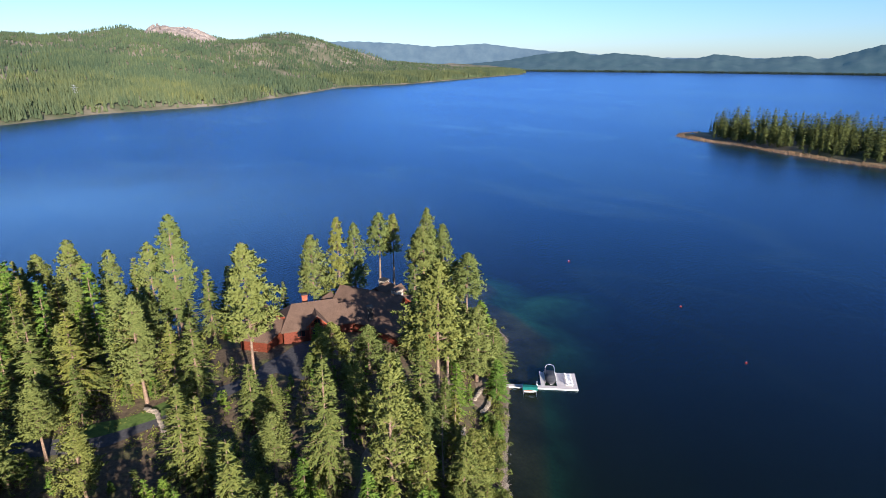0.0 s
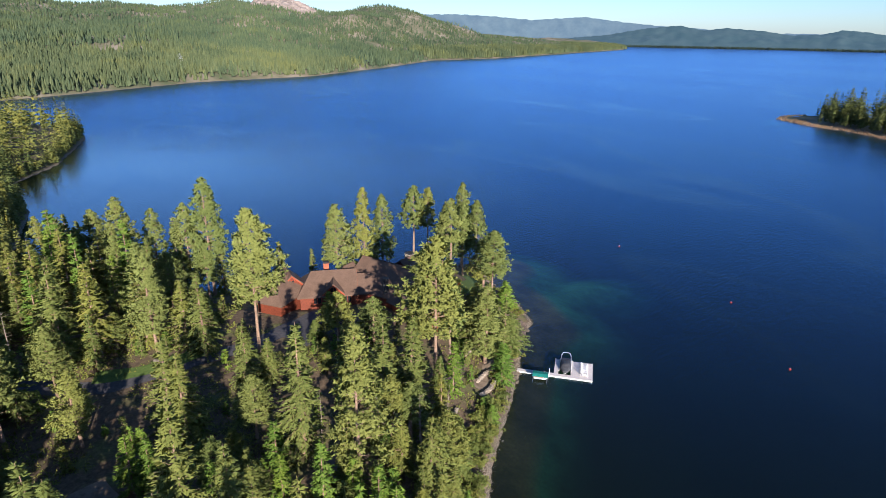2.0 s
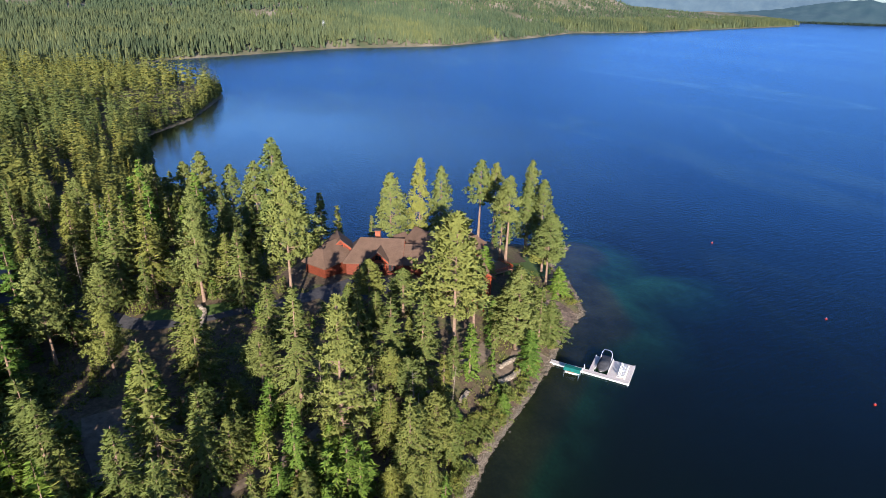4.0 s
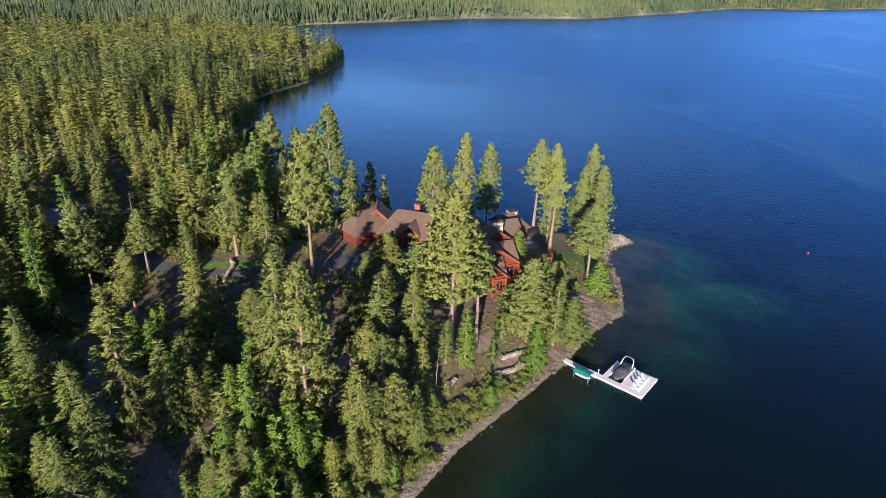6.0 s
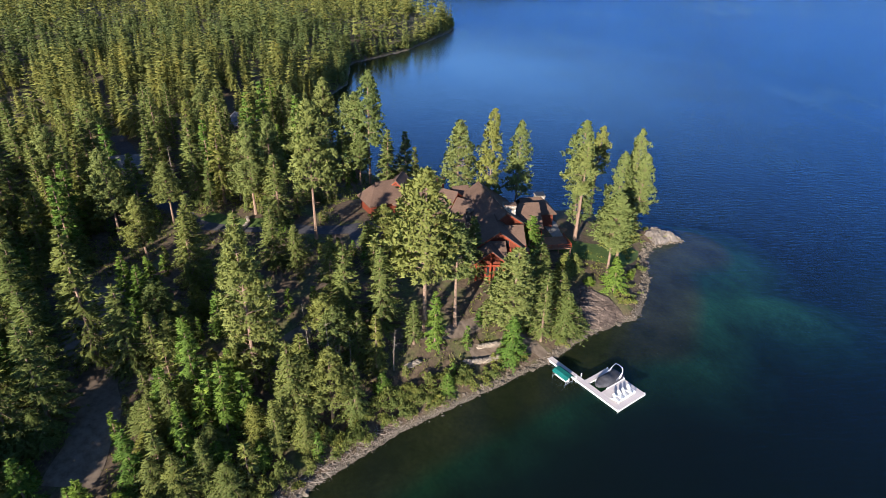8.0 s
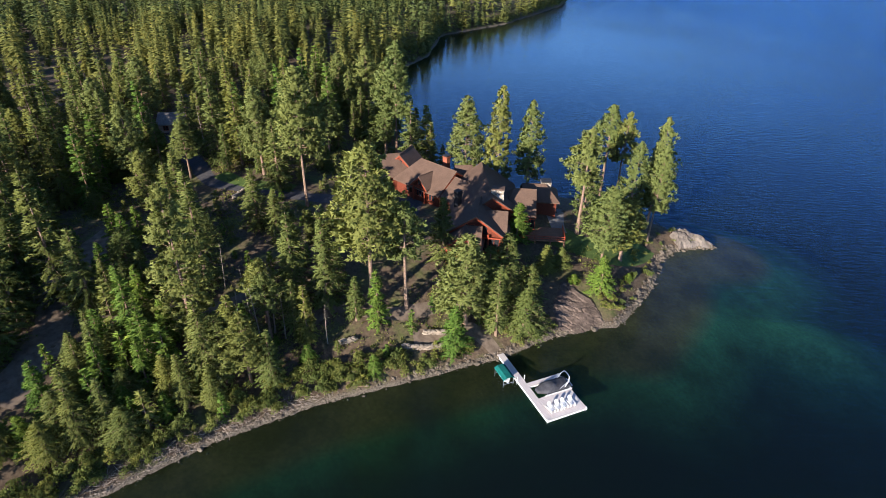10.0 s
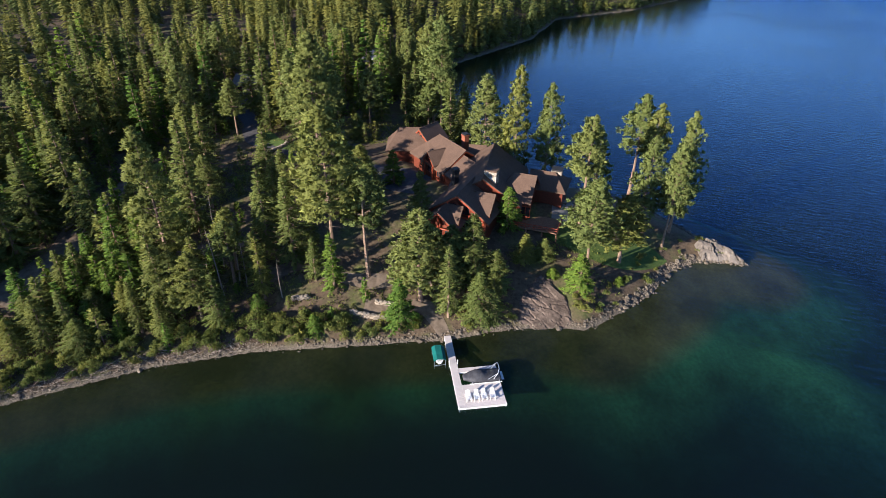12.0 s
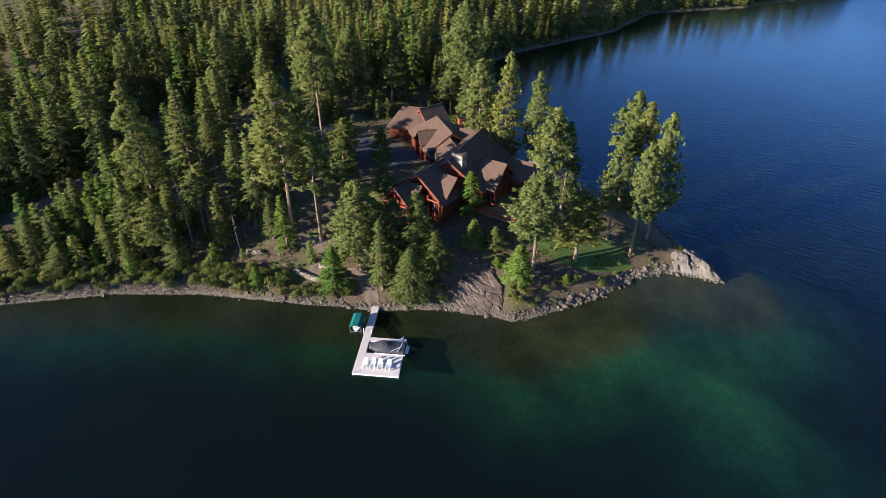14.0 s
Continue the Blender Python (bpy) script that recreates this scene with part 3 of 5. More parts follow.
TREES_WOOD = [("P", -67.8, 84.6, 32.8), ("F", -71, 91.2, 29.2), ("P", -68, 97.6, 26.6), ("P", -53.5, 87, 25.2), ("F", -69.4, 111.9, 34.2), ("P", -68.4, 116, 20.2), ("F", -91, 100.4, 30), ("F", -94.7, 111, 24.6),
              ("F", -98, 104.9, 24.8), ("N", -89.2, 66.9, 37.2), ("N", -86.5, 63, 36), ("F", -97, 50, 27.2), ("P", -113, 35.5, 34), ("N", -82.6, 72.7, 30.4), ("F", -35.2, 91.6, 28), ("F", -39.4, 93.8, 29.1),
              ("L", -34.8, 80.8, 18.5), ("L", -38.1, 83.8, 18), ("P", -24, 96.1, 22.3), ("L", -37, 79, 20), ("F", -32.4, 50.5, 15), ("P", -141, 131.8, 24)]
TREES_BANK = [("P", -2, 90.2, 37.6), ("F", -20.2, 69, 36.2), ("F", -16.1, 73.7, 25.8), ("L", -4.5, 80.7, 23), ("L", 3.9, 82.7, 18.5), ("F", 10.4, 91.5, 22), ("F", -3.8, 89.8, 18), ("P", 11.9, 98, 18.6),
              ("P", 10.2, 94.2, 18.4), ("N", 13, 87.2, 14.4), ("L", 14, 84, 8), ("L", -1.7, 86.2, 16), ("F", -16.1, 80.4, 17.5), ("F", -19, 83.6, 17), ("N", -14.9, 77.5, 19.2), ("F", 3.7, 96.8, 17.2),
              ("N", 9.2, 90.3, 12.4), ("L", 0.1, 99.2, 12.2), ("N", 14.4, 91.5, 12), ("L", 17.7, 119.1, 6.4), ("L", 11.8, 108.4, 8)]
TREES = TREES_POINT + TREES_YARD + TREES_BAY + TREES_DRIVE + TREES_WOOD + TREES_BANK
for kind, x, y, z, *wide in TREES:
    plant(kind, x, y, z, width=1.1 * wide[0] if wide else 0.98 if y > 170 else 1.22)
taken = [(t[1], t[2]) for t in TREES]
DRIVE = [(-150, 104), (-125, 102), (-106, 96), (-90, 97), (-76, 101), (-67, 101), (-60, 103.5), (-53, 111), (-46, 117.5), (-41, 123.5), (-36, 131), (-30, 139)]
ROAD = [(3, 59), (-3, 63.5), (-10, 66.5), (-20, 67.8), (-29, 68.5), (-36, 71.5), (-46, 78)]
SUNGAP = [(-16, 66), (2, 30)]
TRACK = [(-17, 69), (-12, 75.5), (-9, 84), (-8, 92), (-8, 99), (-8.5, 105), (-3, 112)]


def off_lane(x, y, lane, wide):
    p = np.array([x, y])
    for a, b in zip(lane, lane[1:]):
        a, b = np.array(a), np.array(b)
        k = np.clip((p - a) @ (b - a) / ((b - a) @ (b - a)), 0, 1)
        if np.hypot(*(p - a - k * (b - a))) < wide:
            return False
    return True


def forest_floor(x, y):
    """Where trees may stand at random: not in the house, on the drive, the lawn or the shore, nor where they hide the
    clearings from the camera.
    """
    if -52 < x < 20 and 127 < y < 182 or x > -30 and y > 120:
        return False
    if math.hypot((x + 50) / 1.2, y - 103) < 13 or math.hypot((x + 84) / 1.6, y - 98) < 9 or math.hypot((x + 31) / 1.1, y - 112) < 6 or math.hypot((x + 14) / 1.5, y - 95) < 9:
        return False
    if math.hypot(x + 130, y - 143) < 13 or math.hypot(x + 112, y - 98) < 8:
        return False
    if -64 < x < -26 and 76 < y < 112:
        return False
    return off_lane(x, y, DRIVE, 5.5) and off_lane(x, y, ROAD, 6.5) and off_lane(x, y, TRACK, 3) and off_lane(x, y, SUNGAP, 3.2)


rnd = random.Random(7)
tries = 0
# close stand round the forest road
stand = 0
while stand < 62 and tries < 5000:
    tries += 1
    x, y = rnd.uniform(-78, -2), rnd.uniform(34, 92)
    if not off_lane(x, y, ROAD, 5.5) or not off_lane(x, y, TRACK, 2.6) or not off_lane(x, y, SUNGAP, 3.2) or -60 < x < -26 and y > 76 or x > -16 and y > 70 or min(math.hypot(x - a, y - b) for a, b in taken) < 3.6:
        continue
    stand += 1
    taken.append((x, y))
    plant(rnd.choice("FFNL"), x, y, tall=rnd.uniform(13, 24) if y < 62 or x < -62 else rnd.uniform(7, 13), width=rnd.uniform(1.1, 1.4))
for _ in range(200):
    x, y = rnd.uniform(-40, 6), rnd.uniform(40, 61)
    if off_lane(x, y, ROAD, 4.6) and off_lane(x, y, SUNGAP, 3.2) and min(math.hypot(x - a, y - b) for a, b in taken) > 3.2 and len(taken) < 214:
        taken.append((x, y))
        plant(rnd.choice("FFNLP"), x, y, tall=rnd.uniform(8, 14), width=rnd.uniform(1.2, 1.6))
for _ in range(400):
    x, y = rnd.uniform(-14, 16), rnd.uniform(56, 86)
    d = float(inside_distance(SHORE, np.array([x]), np.array([y]))[0])
    if d > 3 and off_lane(x, y, ROAD, 7.5) and off_lane(x, y, TRACK, 2.2) and off_lane(x, y, SUNGAP, 3.2) and min(math.hypot(x - a, y - b) for a, b in taken) > 3.0 and len(taken) < 246:
        taken.append((x, y))
        plant(rnd.choice("FFNLY"), x, y, tall=rnd.uniform(6, 12), width=rnd.uniform(1.1, 1.5))
few = 0
while len(taken) < 362 and tries < 14000:
    tries += 1
    x, y = rnd.uniform(-135, 18), rnd.uniform(28, 168)
    if x > -60 and few > 45 and (x > -25 or y > 88):
        continue
    d = float(inside_distance(SHORE, np.array([x]), np.array([y]))[0])
    if d < 4 or not forest_floor(x, y) or min(math.hypot(x - a, y - b) for a, b in taken) < rnd.uniform(3.4, 6.2):
        continue
    taken.append((x, y))
    few += x > -60 and (x > -25 or y > 88)
    plant(rnd.choice("PFFFNNL" if x < -60 else "FFNNP"), x, y, tall=rnd.uniform(13, 25) if x < -60 else rnd.uniform(7, 15), width=rnd.uniform(1.05, 1.3))
young = 0
while young < 190:
    x, y = rnd.uniform(-100, 19), rnd.uniform(40, 160)
    d = float(inside_distance(SHORE, np.array([x]), np.array([y]))[0])
    if d < 3 or -50 < x < 6 and y > 134 or not (off_lane(x, y, DRIVE, 3.2) and off_lane(x, y, ROAD, 3.9) and off_lane(x, y, TRACK, 1.6)) or min(math.hypot(x - a, y - b) for a, b in taken) < 1.8:
        continue
    young += 1
    plant("Y", x, y, tall=rnd.uniform(2, 7))


def dead_tree(seed, H):
    """A bare grey trunk with broken limbs."""
    rng = np.random.default_rng(seed)
    top = new("dead_tree")
    tagged(top, "bare grey dead pine trunk with broken limbs", "tree")
    limbs = [(H * u, np.array([math.cos(a) * r, math.sin(a) * r, H * u + 0.4 * r])) for u, a, r in zip(rng.uniform(0.3, 0.97, 46), rng.uniform(0, 6.28, 46), rng.uniform(0.5, 1.5, 46))]
    t = new("trunk", trunk_mesh("trunk", rng, H, 0.17, limbs, DRIFT))
    t.parent = top
    return top


snag = dead_tree(71, 14)
for x, y, k in ((3.0, 104.5, 1.0), (5.0, 106, 0.85), (-1.5, 101, 0.9), (6.5, 101.5, 1.1), (2.0, 98.5, 0.8), (-84, 104, 1.1), (-12, 98, 0.8), (9, 113, 0.7)):
    copy_thing(snag, pose(x, y, float(height(x, y)) - 0.1, 2.5, 1.5, 47 * x) @ Matrix.Scale(k, 4))
for o in (*snag.children, snag):
    bpy.data.objects.remove(o)
for group in TYPES.values():
    for ob, _ in group:
        for o in (*ob.children, ob):
            bpy.data.objects.remove(o)


def far_forest(name, label, pts, heights, whorls, boughs, wide, foliage, seed, pointed=0.85):
    """Woods too many to count: conifers of drooping boughs set in whorls, joined."""
    rng = np.random.default_rng(seed)
    n = len(pts)
    k = np.arange(whorls)[None, :, None]
    s = (k + rng.uniform(0.0, 0.9, (n, whorls, 1)) + rng.uniform(-0.25, 0.25, (n, whorls, boughs))) / whorls
    s = np.clip(s, 0, 0.98)
    az = 2 * np.pi * (np.arange(boughs)[None, None] / boughs + rng.uniform(0, 1, (n, whorls, 1))) + rng.normal(size=(n, whorls, boughs)) * 0.3
    H = heights[:, None, None]
    R = H * wide * rng.uniform(0.75, 1.3, (n, 1, 1))
    out = R * ((1 - s) ** pointed * (0.8 + 0.2 * np.minimum(1, s * 6)) + 0.05) * rng.uniform(0.72, 1.15, s.shape)
    z = H * (0.10 + 0.86 * s)
    drop = out * (0.16 - 0.9 * s ** 2) + rng.normal(size=s.shape) * 0.1
    half = out * np.tan(np.pi / boughs) * rng.uniform(0.5, 0.85, s.shape) + 0.08
    c, t = np.stack([np.cos(az), np.sin(az), 0 * az], -1), np.stack([-np.sin(az), np.cos(az), 0 * az], -1)
    foot = pts[:, None, None] + np.stack([0 * z, 0 * z, z + 0.0 * s], -1)
    up = np.array([0, 0, 1.0])
    tip = foot + c * out[..., None] - up * drop[..., None]
    mid = foot + c * (0.3 * out)[..., None] + up * (0.20 * out)[..., None]
    tilt = (rng.uniform(-0.45, 0.45, s.shape) * half)[..., None] * up
    v = np.stack([mid + t * half[..., None] + tilt, tip, mid - t * half[..., None] - tilt], -2).reshape(-1, 3)
    f = np.arange(len(v)).reshape(-1, 3)
    axis = np.repeat(pts, whorls * boughs, axis=0)
    ob = new(name, leafy_mesh(name, v, f, foliage, axis, 0.35, 0.3, (0.6 * t * rng.uniform(-1, 1, s.shape)[..., None] + 0.5 * c + 0.4 * up).reshape(-1, 3)))
    tagged(ob, label, "forest", kind="stuff")


def cone_woods(name, label, pts, heights, tiers, sides, wide, foliage, seed):
    """Woods in the distance: each tree one or two narrow many-sided tiers with ragged skirts, joined."""
    rng = np.random.default_rng(seed)
    n = len(pts)
    V, W = [], []
    for k in range(tiers):
        H = heights[:, None]
        lo, hi = (0.08, 1.0) if tiers == 1 else ((0.08, 0.72), (0.42, 1.0))[k]
        r = H * wide * (1.0 - 0.35 * k) * rng.uniform(0.75, 1.25, (n, 1))
        a0 = rng.uniform(0, 6.28, (n, 1)) + np.arange(sides)[None] * 2 * np.pi / sides
        ends = []
        for turn in (0, 0.82 * 2 * np.pi / sides):
            rr = r * rng.uniform(0.75, 1.2, (n, sides))
            ends.append(np.stack([pts[:, :1] + rr * np.cos(a0 + turn), pts[:, 1:2] + rr * np.sin(a0 + turn), pts[:, 2:3] + H * (lo + rng.uniform(-0.05, 0.1, (n, sides)))], -1))
        top = np.broadcast_to((pts + np.array([0, 0, 1.0]) * (heights * hi)[:, None])[:, None], ends[0].shape)
        V.append(np.stack([ends[0], ends[1], top], -2).reshape(-1, 3))
        W.append(np.repeat(pts, sides, axis=0))
    v = np.concatenate(V)
    ob = new(name, leafy_mesh(name, v, np.arange(len(v)).reshape(-1, 3), foliage, np.concatenate(W), 0.3, 0.5))
    tagged(ob, label, "forest", kind="stuff")


def scatter(rng, n, x0, x1, y0, y1, margin, keep):
    x, y = rng.uniform(x0, x1, n), rng.uniform(y0, y1, n)
    d = inside_distance(SHORE, x, y)
    ok = (d > margin) & keep(x, y)
    return x[ok], y[ok]


rng = np.random.default_rng(3)
x, y = scatter(rng, 9000, -520, 40, -150, 560, 0.5, lambda x, y: ((x < -136) | (y < 28)) & (np.hypot(x, y - 100) < 560) & (y > 0.2 * x) & (np.hypot(x + 134, y - 146) > 9) & ((x < -230) | (y > 100) | (rng.uniform(0, 1, x.shape) < 0.55))
               & (wobble(x, y, 0.045, 6.0) > -0.75))
near = np.hypot(x, y - 80) < 260
tall = (rng.uniform(10, 20, len(x)) + rng.choice([0, 0, 3, 7, 12], len(x))) * (1 + 0.15 * wobble(x, y, 0.03, 5.0))
r = np.hypot(x, y - 80)
for lo, hi, whorls, boughs, seed in ((0, 250, 24, 11, 4), (250, 350, 18, 9, 14), (350, 900, 10, 6, 24)):
    pick = (r >= lo) & (r < hi)
    far_forest("forest", "dense green conifer forest of the far headland", np.stack([x, y, height(x, y)], -1)[pick], tall[pick], whorls, boughs, 0.15, WOODS, seed)
x, y = scatter(rng, 26000, -460, -60, 120, 560, 0.4, lambda x, y: (inside_distance(SHORE, x, y) < 7) & (x < -128))
x, y = x[::2], y[::2]
far_forest("forest", "tall firs crowding the water's edge of the headland", np.stack([x, y, height(x, y) - 0.3], -1), rng.uniform(8, 19, len(x)), 12, 7, 0.15, WOODS, 16)
x, y = scatter(rng, 40000, -460, -60, 120, 560, 0.2, lambda x, y: (inside_distance(SHORE, x, y) < 5) & ((x < -125) | (y > 200)))
far_forest("forest", "young firs and brush along the shore of the headland", np.stack([x, y, height(x, y) - 0.3], -1), rng.uniform(2, 8, len(x)), 5, 5, 0.3, WOODS, 15)


def hill_woods(x, y):
    r = np.hypot(x, y)
    return ((np.hypot(x, y - 100) >= 560) & (rng.uniform(0, 1, x.shape) < np.clip(1150 / r, 0.2, 1) ** 1.6) & (x > np.where(r < 1500, -2.4 * y - 200, -1.35 * y - 60))
            & (wobble(x, y, 0.011, 8.0) + 0.6 * wobble(x, y, 0.034, 2.0) + rng.uniform(-0.5, 0.5, x.shape) < 0.75 + np.clip((900 - r) / 300, 0, 3))
            & (np.hypot((x + 1005) / 1.3, y - 2205) > 72 + 40 * wobble(x, y, 0.05, 3.0)))


x, y = scatter(rng, 330000, -2700, 500, 200, 3400, 1.5, hill_woods)
tall = rng.uniform(9, 21, len(x)) * np.clip(1.2 - np.hypot(x, y) / 5000, 0.65, 1)
near = np.hypot(x, y) < 1400
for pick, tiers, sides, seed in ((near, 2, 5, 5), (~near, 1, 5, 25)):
    cone_woods("far_forest", "sunlit green forest covering the far hills", np.stack([x, y, height(x, y)], -1)[pick], tall[pick], tiers, sides, 0.17, HAZEPINE, seed)
# the low wooded spit, and the dark tree line under the mountains
x, y = scatter(rng, 60000, -420, 430, 1800, 4050, 2, lambda x, y: inside_distance(SHORE, x, y) < 130)
cone_woods("far_forest", "tall firs on the low spit across the lake", np.stack([x, y, height(x, y)], -1), rng.uniform(13, 22, len(x)), 1, 5, 0.17, HAZEPINE, 26)
t, r = np.radians(rng.uniform(-3, 44, 5000)), rng.uniform(4270, 4330, 5000)
cone_woods("far_forest", "dark line of firs along the far end of the lake", np.stack([10 + r * np.sin(t), 5 + r * np.cos(t), 0 * t], -1), rng.uniform(6, 17, 5000), 1, 4, 0.25, SHOREFIR, 27)

x, y = rng.uniform(250, 520, 2600), rng.uniform(440, 740, 2600)
di = inside_distance(ISLE, x, y)
ok = (di > 9) & (di < 75) & (np.hypot(x - 245, y - 690) > 48) & (wobble(x, y, 0.09, 4.0) > -0.45)
x, y = x[ok], y[ok]
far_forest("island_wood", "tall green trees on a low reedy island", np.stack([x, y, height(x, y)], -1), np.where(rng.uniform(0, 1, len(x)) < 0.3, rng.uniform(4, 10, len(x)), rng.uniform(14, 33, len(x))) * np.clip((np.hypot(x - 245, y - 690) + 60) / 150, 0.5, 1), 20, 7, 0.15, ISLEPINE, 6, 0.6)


def reeds():
    rng = np.random.default_rng(8)
    x, y = rng.uniform(230, 420, 60000), rng.uniform(450, 720, 60000)
    d = inside_distance(ISLE, x, y)
    ok = (d > -2.5) & (d < 7 + 5 * wobble(x, y, 0.1))
    x, y = x[ok], y[ok]
    p = np.stack([x, y, np.maximum(height(x, y), -0.2)], -1)
    n = len(p)
    v, f = sprays(rng, p, rng.normal(size=(n, 3)) * 0.18 + np.array([0, 0, 1]), rng.uniform(0.8, 1.9, n), rng.uniform(0.2, 0.4, n))
    ob = new("reeds", mesh_of("reeds", v, f, REED))
    tagged(ob, "rust-brown reeds fringing the low island", "reeds", kind="stuff")


reeds()


# ---- the far mountains ----
def mountains():
    back = np.array([(-40, 80), (-16, 190), (-13.5, 198), (-9.5, 204), (-6.4, 193), (-2.8, 169), (1.8, 194), (4.9, 162), (7.9, 138), (11.4, 121), (15, 95), (60, 90)], float)
    front = np.array([(-6, 12), (-1.3, 32), (3.9, 72), (6.9, 116), (9.7, 139), (11.7, 108), (13.3, 126), (16.2, 108), (18.1, 84), (20.3, 92), (21.6, 119), (23.3, 106), (24.6, 86),
                      (27, 104), (28.2, 110), (29.4, 84), (30.8, 118), (33.1, 174), (40, 230), (60, 120)], float)
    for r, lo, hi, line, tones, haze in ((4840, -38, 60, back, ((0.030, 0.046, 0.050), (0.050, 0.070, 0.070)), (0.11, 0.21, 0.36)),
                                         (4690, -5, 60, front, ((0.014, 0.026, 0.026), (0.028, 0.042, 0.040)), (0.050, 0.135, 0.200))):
        m, n, l, b = mat("hazy_mountain_woods", 1.0)
        pos = n.new("ShaderNodeNewGeometry").outputs["Position"]
        tex = noise_tex(n, l, 0.012, 6, 0.65, pos)
        l.new(ramp(n, l, tex.outputs[0], (0.35, tones[0]), (0.65, tones[1])).outputs[0], b.inputs["Base Color"])
        # distance haze is added as a faint bluish glow of the ridge itself
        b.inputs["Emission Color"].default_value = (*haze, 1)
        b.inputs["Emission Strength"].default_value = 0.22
        verts, faces = [], []
        az = np.linspace(lo, hi, 340)
        rows = 15
        for t in az:
            h = float(np.interp(t, line[:, 0], line[:, 1])) + 1.6 * math.sin(t * 7.1) + 1.2 * math.sin(t * 17 + 1)
            for q in np.linspace(0, 1, rows):
                rr = r - (370 if line is front else 130) * (1 - q)
                x, y = 10 + rr * math.sin(radians(t)), 5 + rr * math.cos(radians(t))
                fold = noise.noise(Vector((x / 210, y / 210, r))) + 0.6 * noise.noise(Vector((x / 80, y / 80, r)))
                verts.append((x, y, -5 + (h + 5) * min(1, max(0, q ** 0.9 + 0.4 * fold * q * (1 - q) * 2))))
        for k in range(len(az) - 1):
            for q in range(rows - 1):
                i = k * rows + q
                faces.append((i, i + rows, i + rows + 1, i + 1))
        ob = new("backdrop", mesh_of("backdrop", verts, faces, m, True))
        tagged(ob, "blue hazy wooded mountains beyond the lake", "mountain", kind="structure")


mountains()


# ---- the lodge ----
def box(bm, x0, y0, z0, x1, y1, z1, m=Matrix()):
    r = bmesh.ops.create_cube(bm, size=1, matrix=m @ Matrix.Translation(((x0 + x1) / 2, (y0 + y1) / 2, (z0 + z1) / 2)) @ Matrix.Diagonal((x1 - x0, y1 - y0, z1 - z0, 1)))
    return r["verts"]


def beam(bm, a, b, r, n=8):
    """A round bar from a to b."""
    a, b = Vector(a), Vector(b)
    m = Matrix.Translation((a + b) / 2) @ (b - a).to_track_quat("Z", "Y").to_matrix().to_4x4()
    bmesh.ops.create_cone(bm, cap_ends=True, segments=n, radius1=r, radius2=r, depth=(b - a).length, matrix=m)


def slab(bm, pts, thick):
    """A flat piece with thickness under the given corners."""
    hi = [bm.verts.new(p) for p in pts]
    lo = [bm.verts.new(Vector(p) - Vector((0, 0, thick))) for p in pts]
    bm.faces.new(hi)
    bm.faces.new(lo[::-1])
    k = len(pts)
    for i in range(k):
        bm.faces.new((lo[i], lo[(i + 1) % k], hi[(i + 1) % k], hi[i]))
    bmesh.ops.recalc_face_normals(bm, faces=bm.faces)


def window(house, m, y, z, w, h, x, bars=2):
    """A framed window in the plane x of the local frame m, facing +x."""
    bm = bmesh.new()
    t = 0.14
    for a in ((y - w / 2 - t, z - h / 2 - t, y + w / 2 + t, z - h / 2), (y - w / 2 - t, z + h / 2, y + w / 2 + t, z + h / 2 + t),
              (y - w / 2 - t, z - h / 2, y - w / 2, z + h / 2), (y + w / 2, z - h / 2, y + w / 2 + t, z + h / 2)):
        box(bm, x - 0.05, a[0], a[1], x + 0.1, a[2], a[3], m)
    for k in range(1, bars):
        yy = y - w / 2 + w * k / bars
        box(bm, x - 0.03, yy - 0.05, z - h / 2, x + 0.08, yy + 0.05, z + h / 2, m)
    f = part("window", bm, TRIM, house)
    bm = bmesh.new()
    box(bm, x - 0.02, y - w / 2, z - h / 2, x + 0.03, y + w / 2, z + h / 2, m)
    part("pane", bm, GLASS, f, "dark reflecting pane")


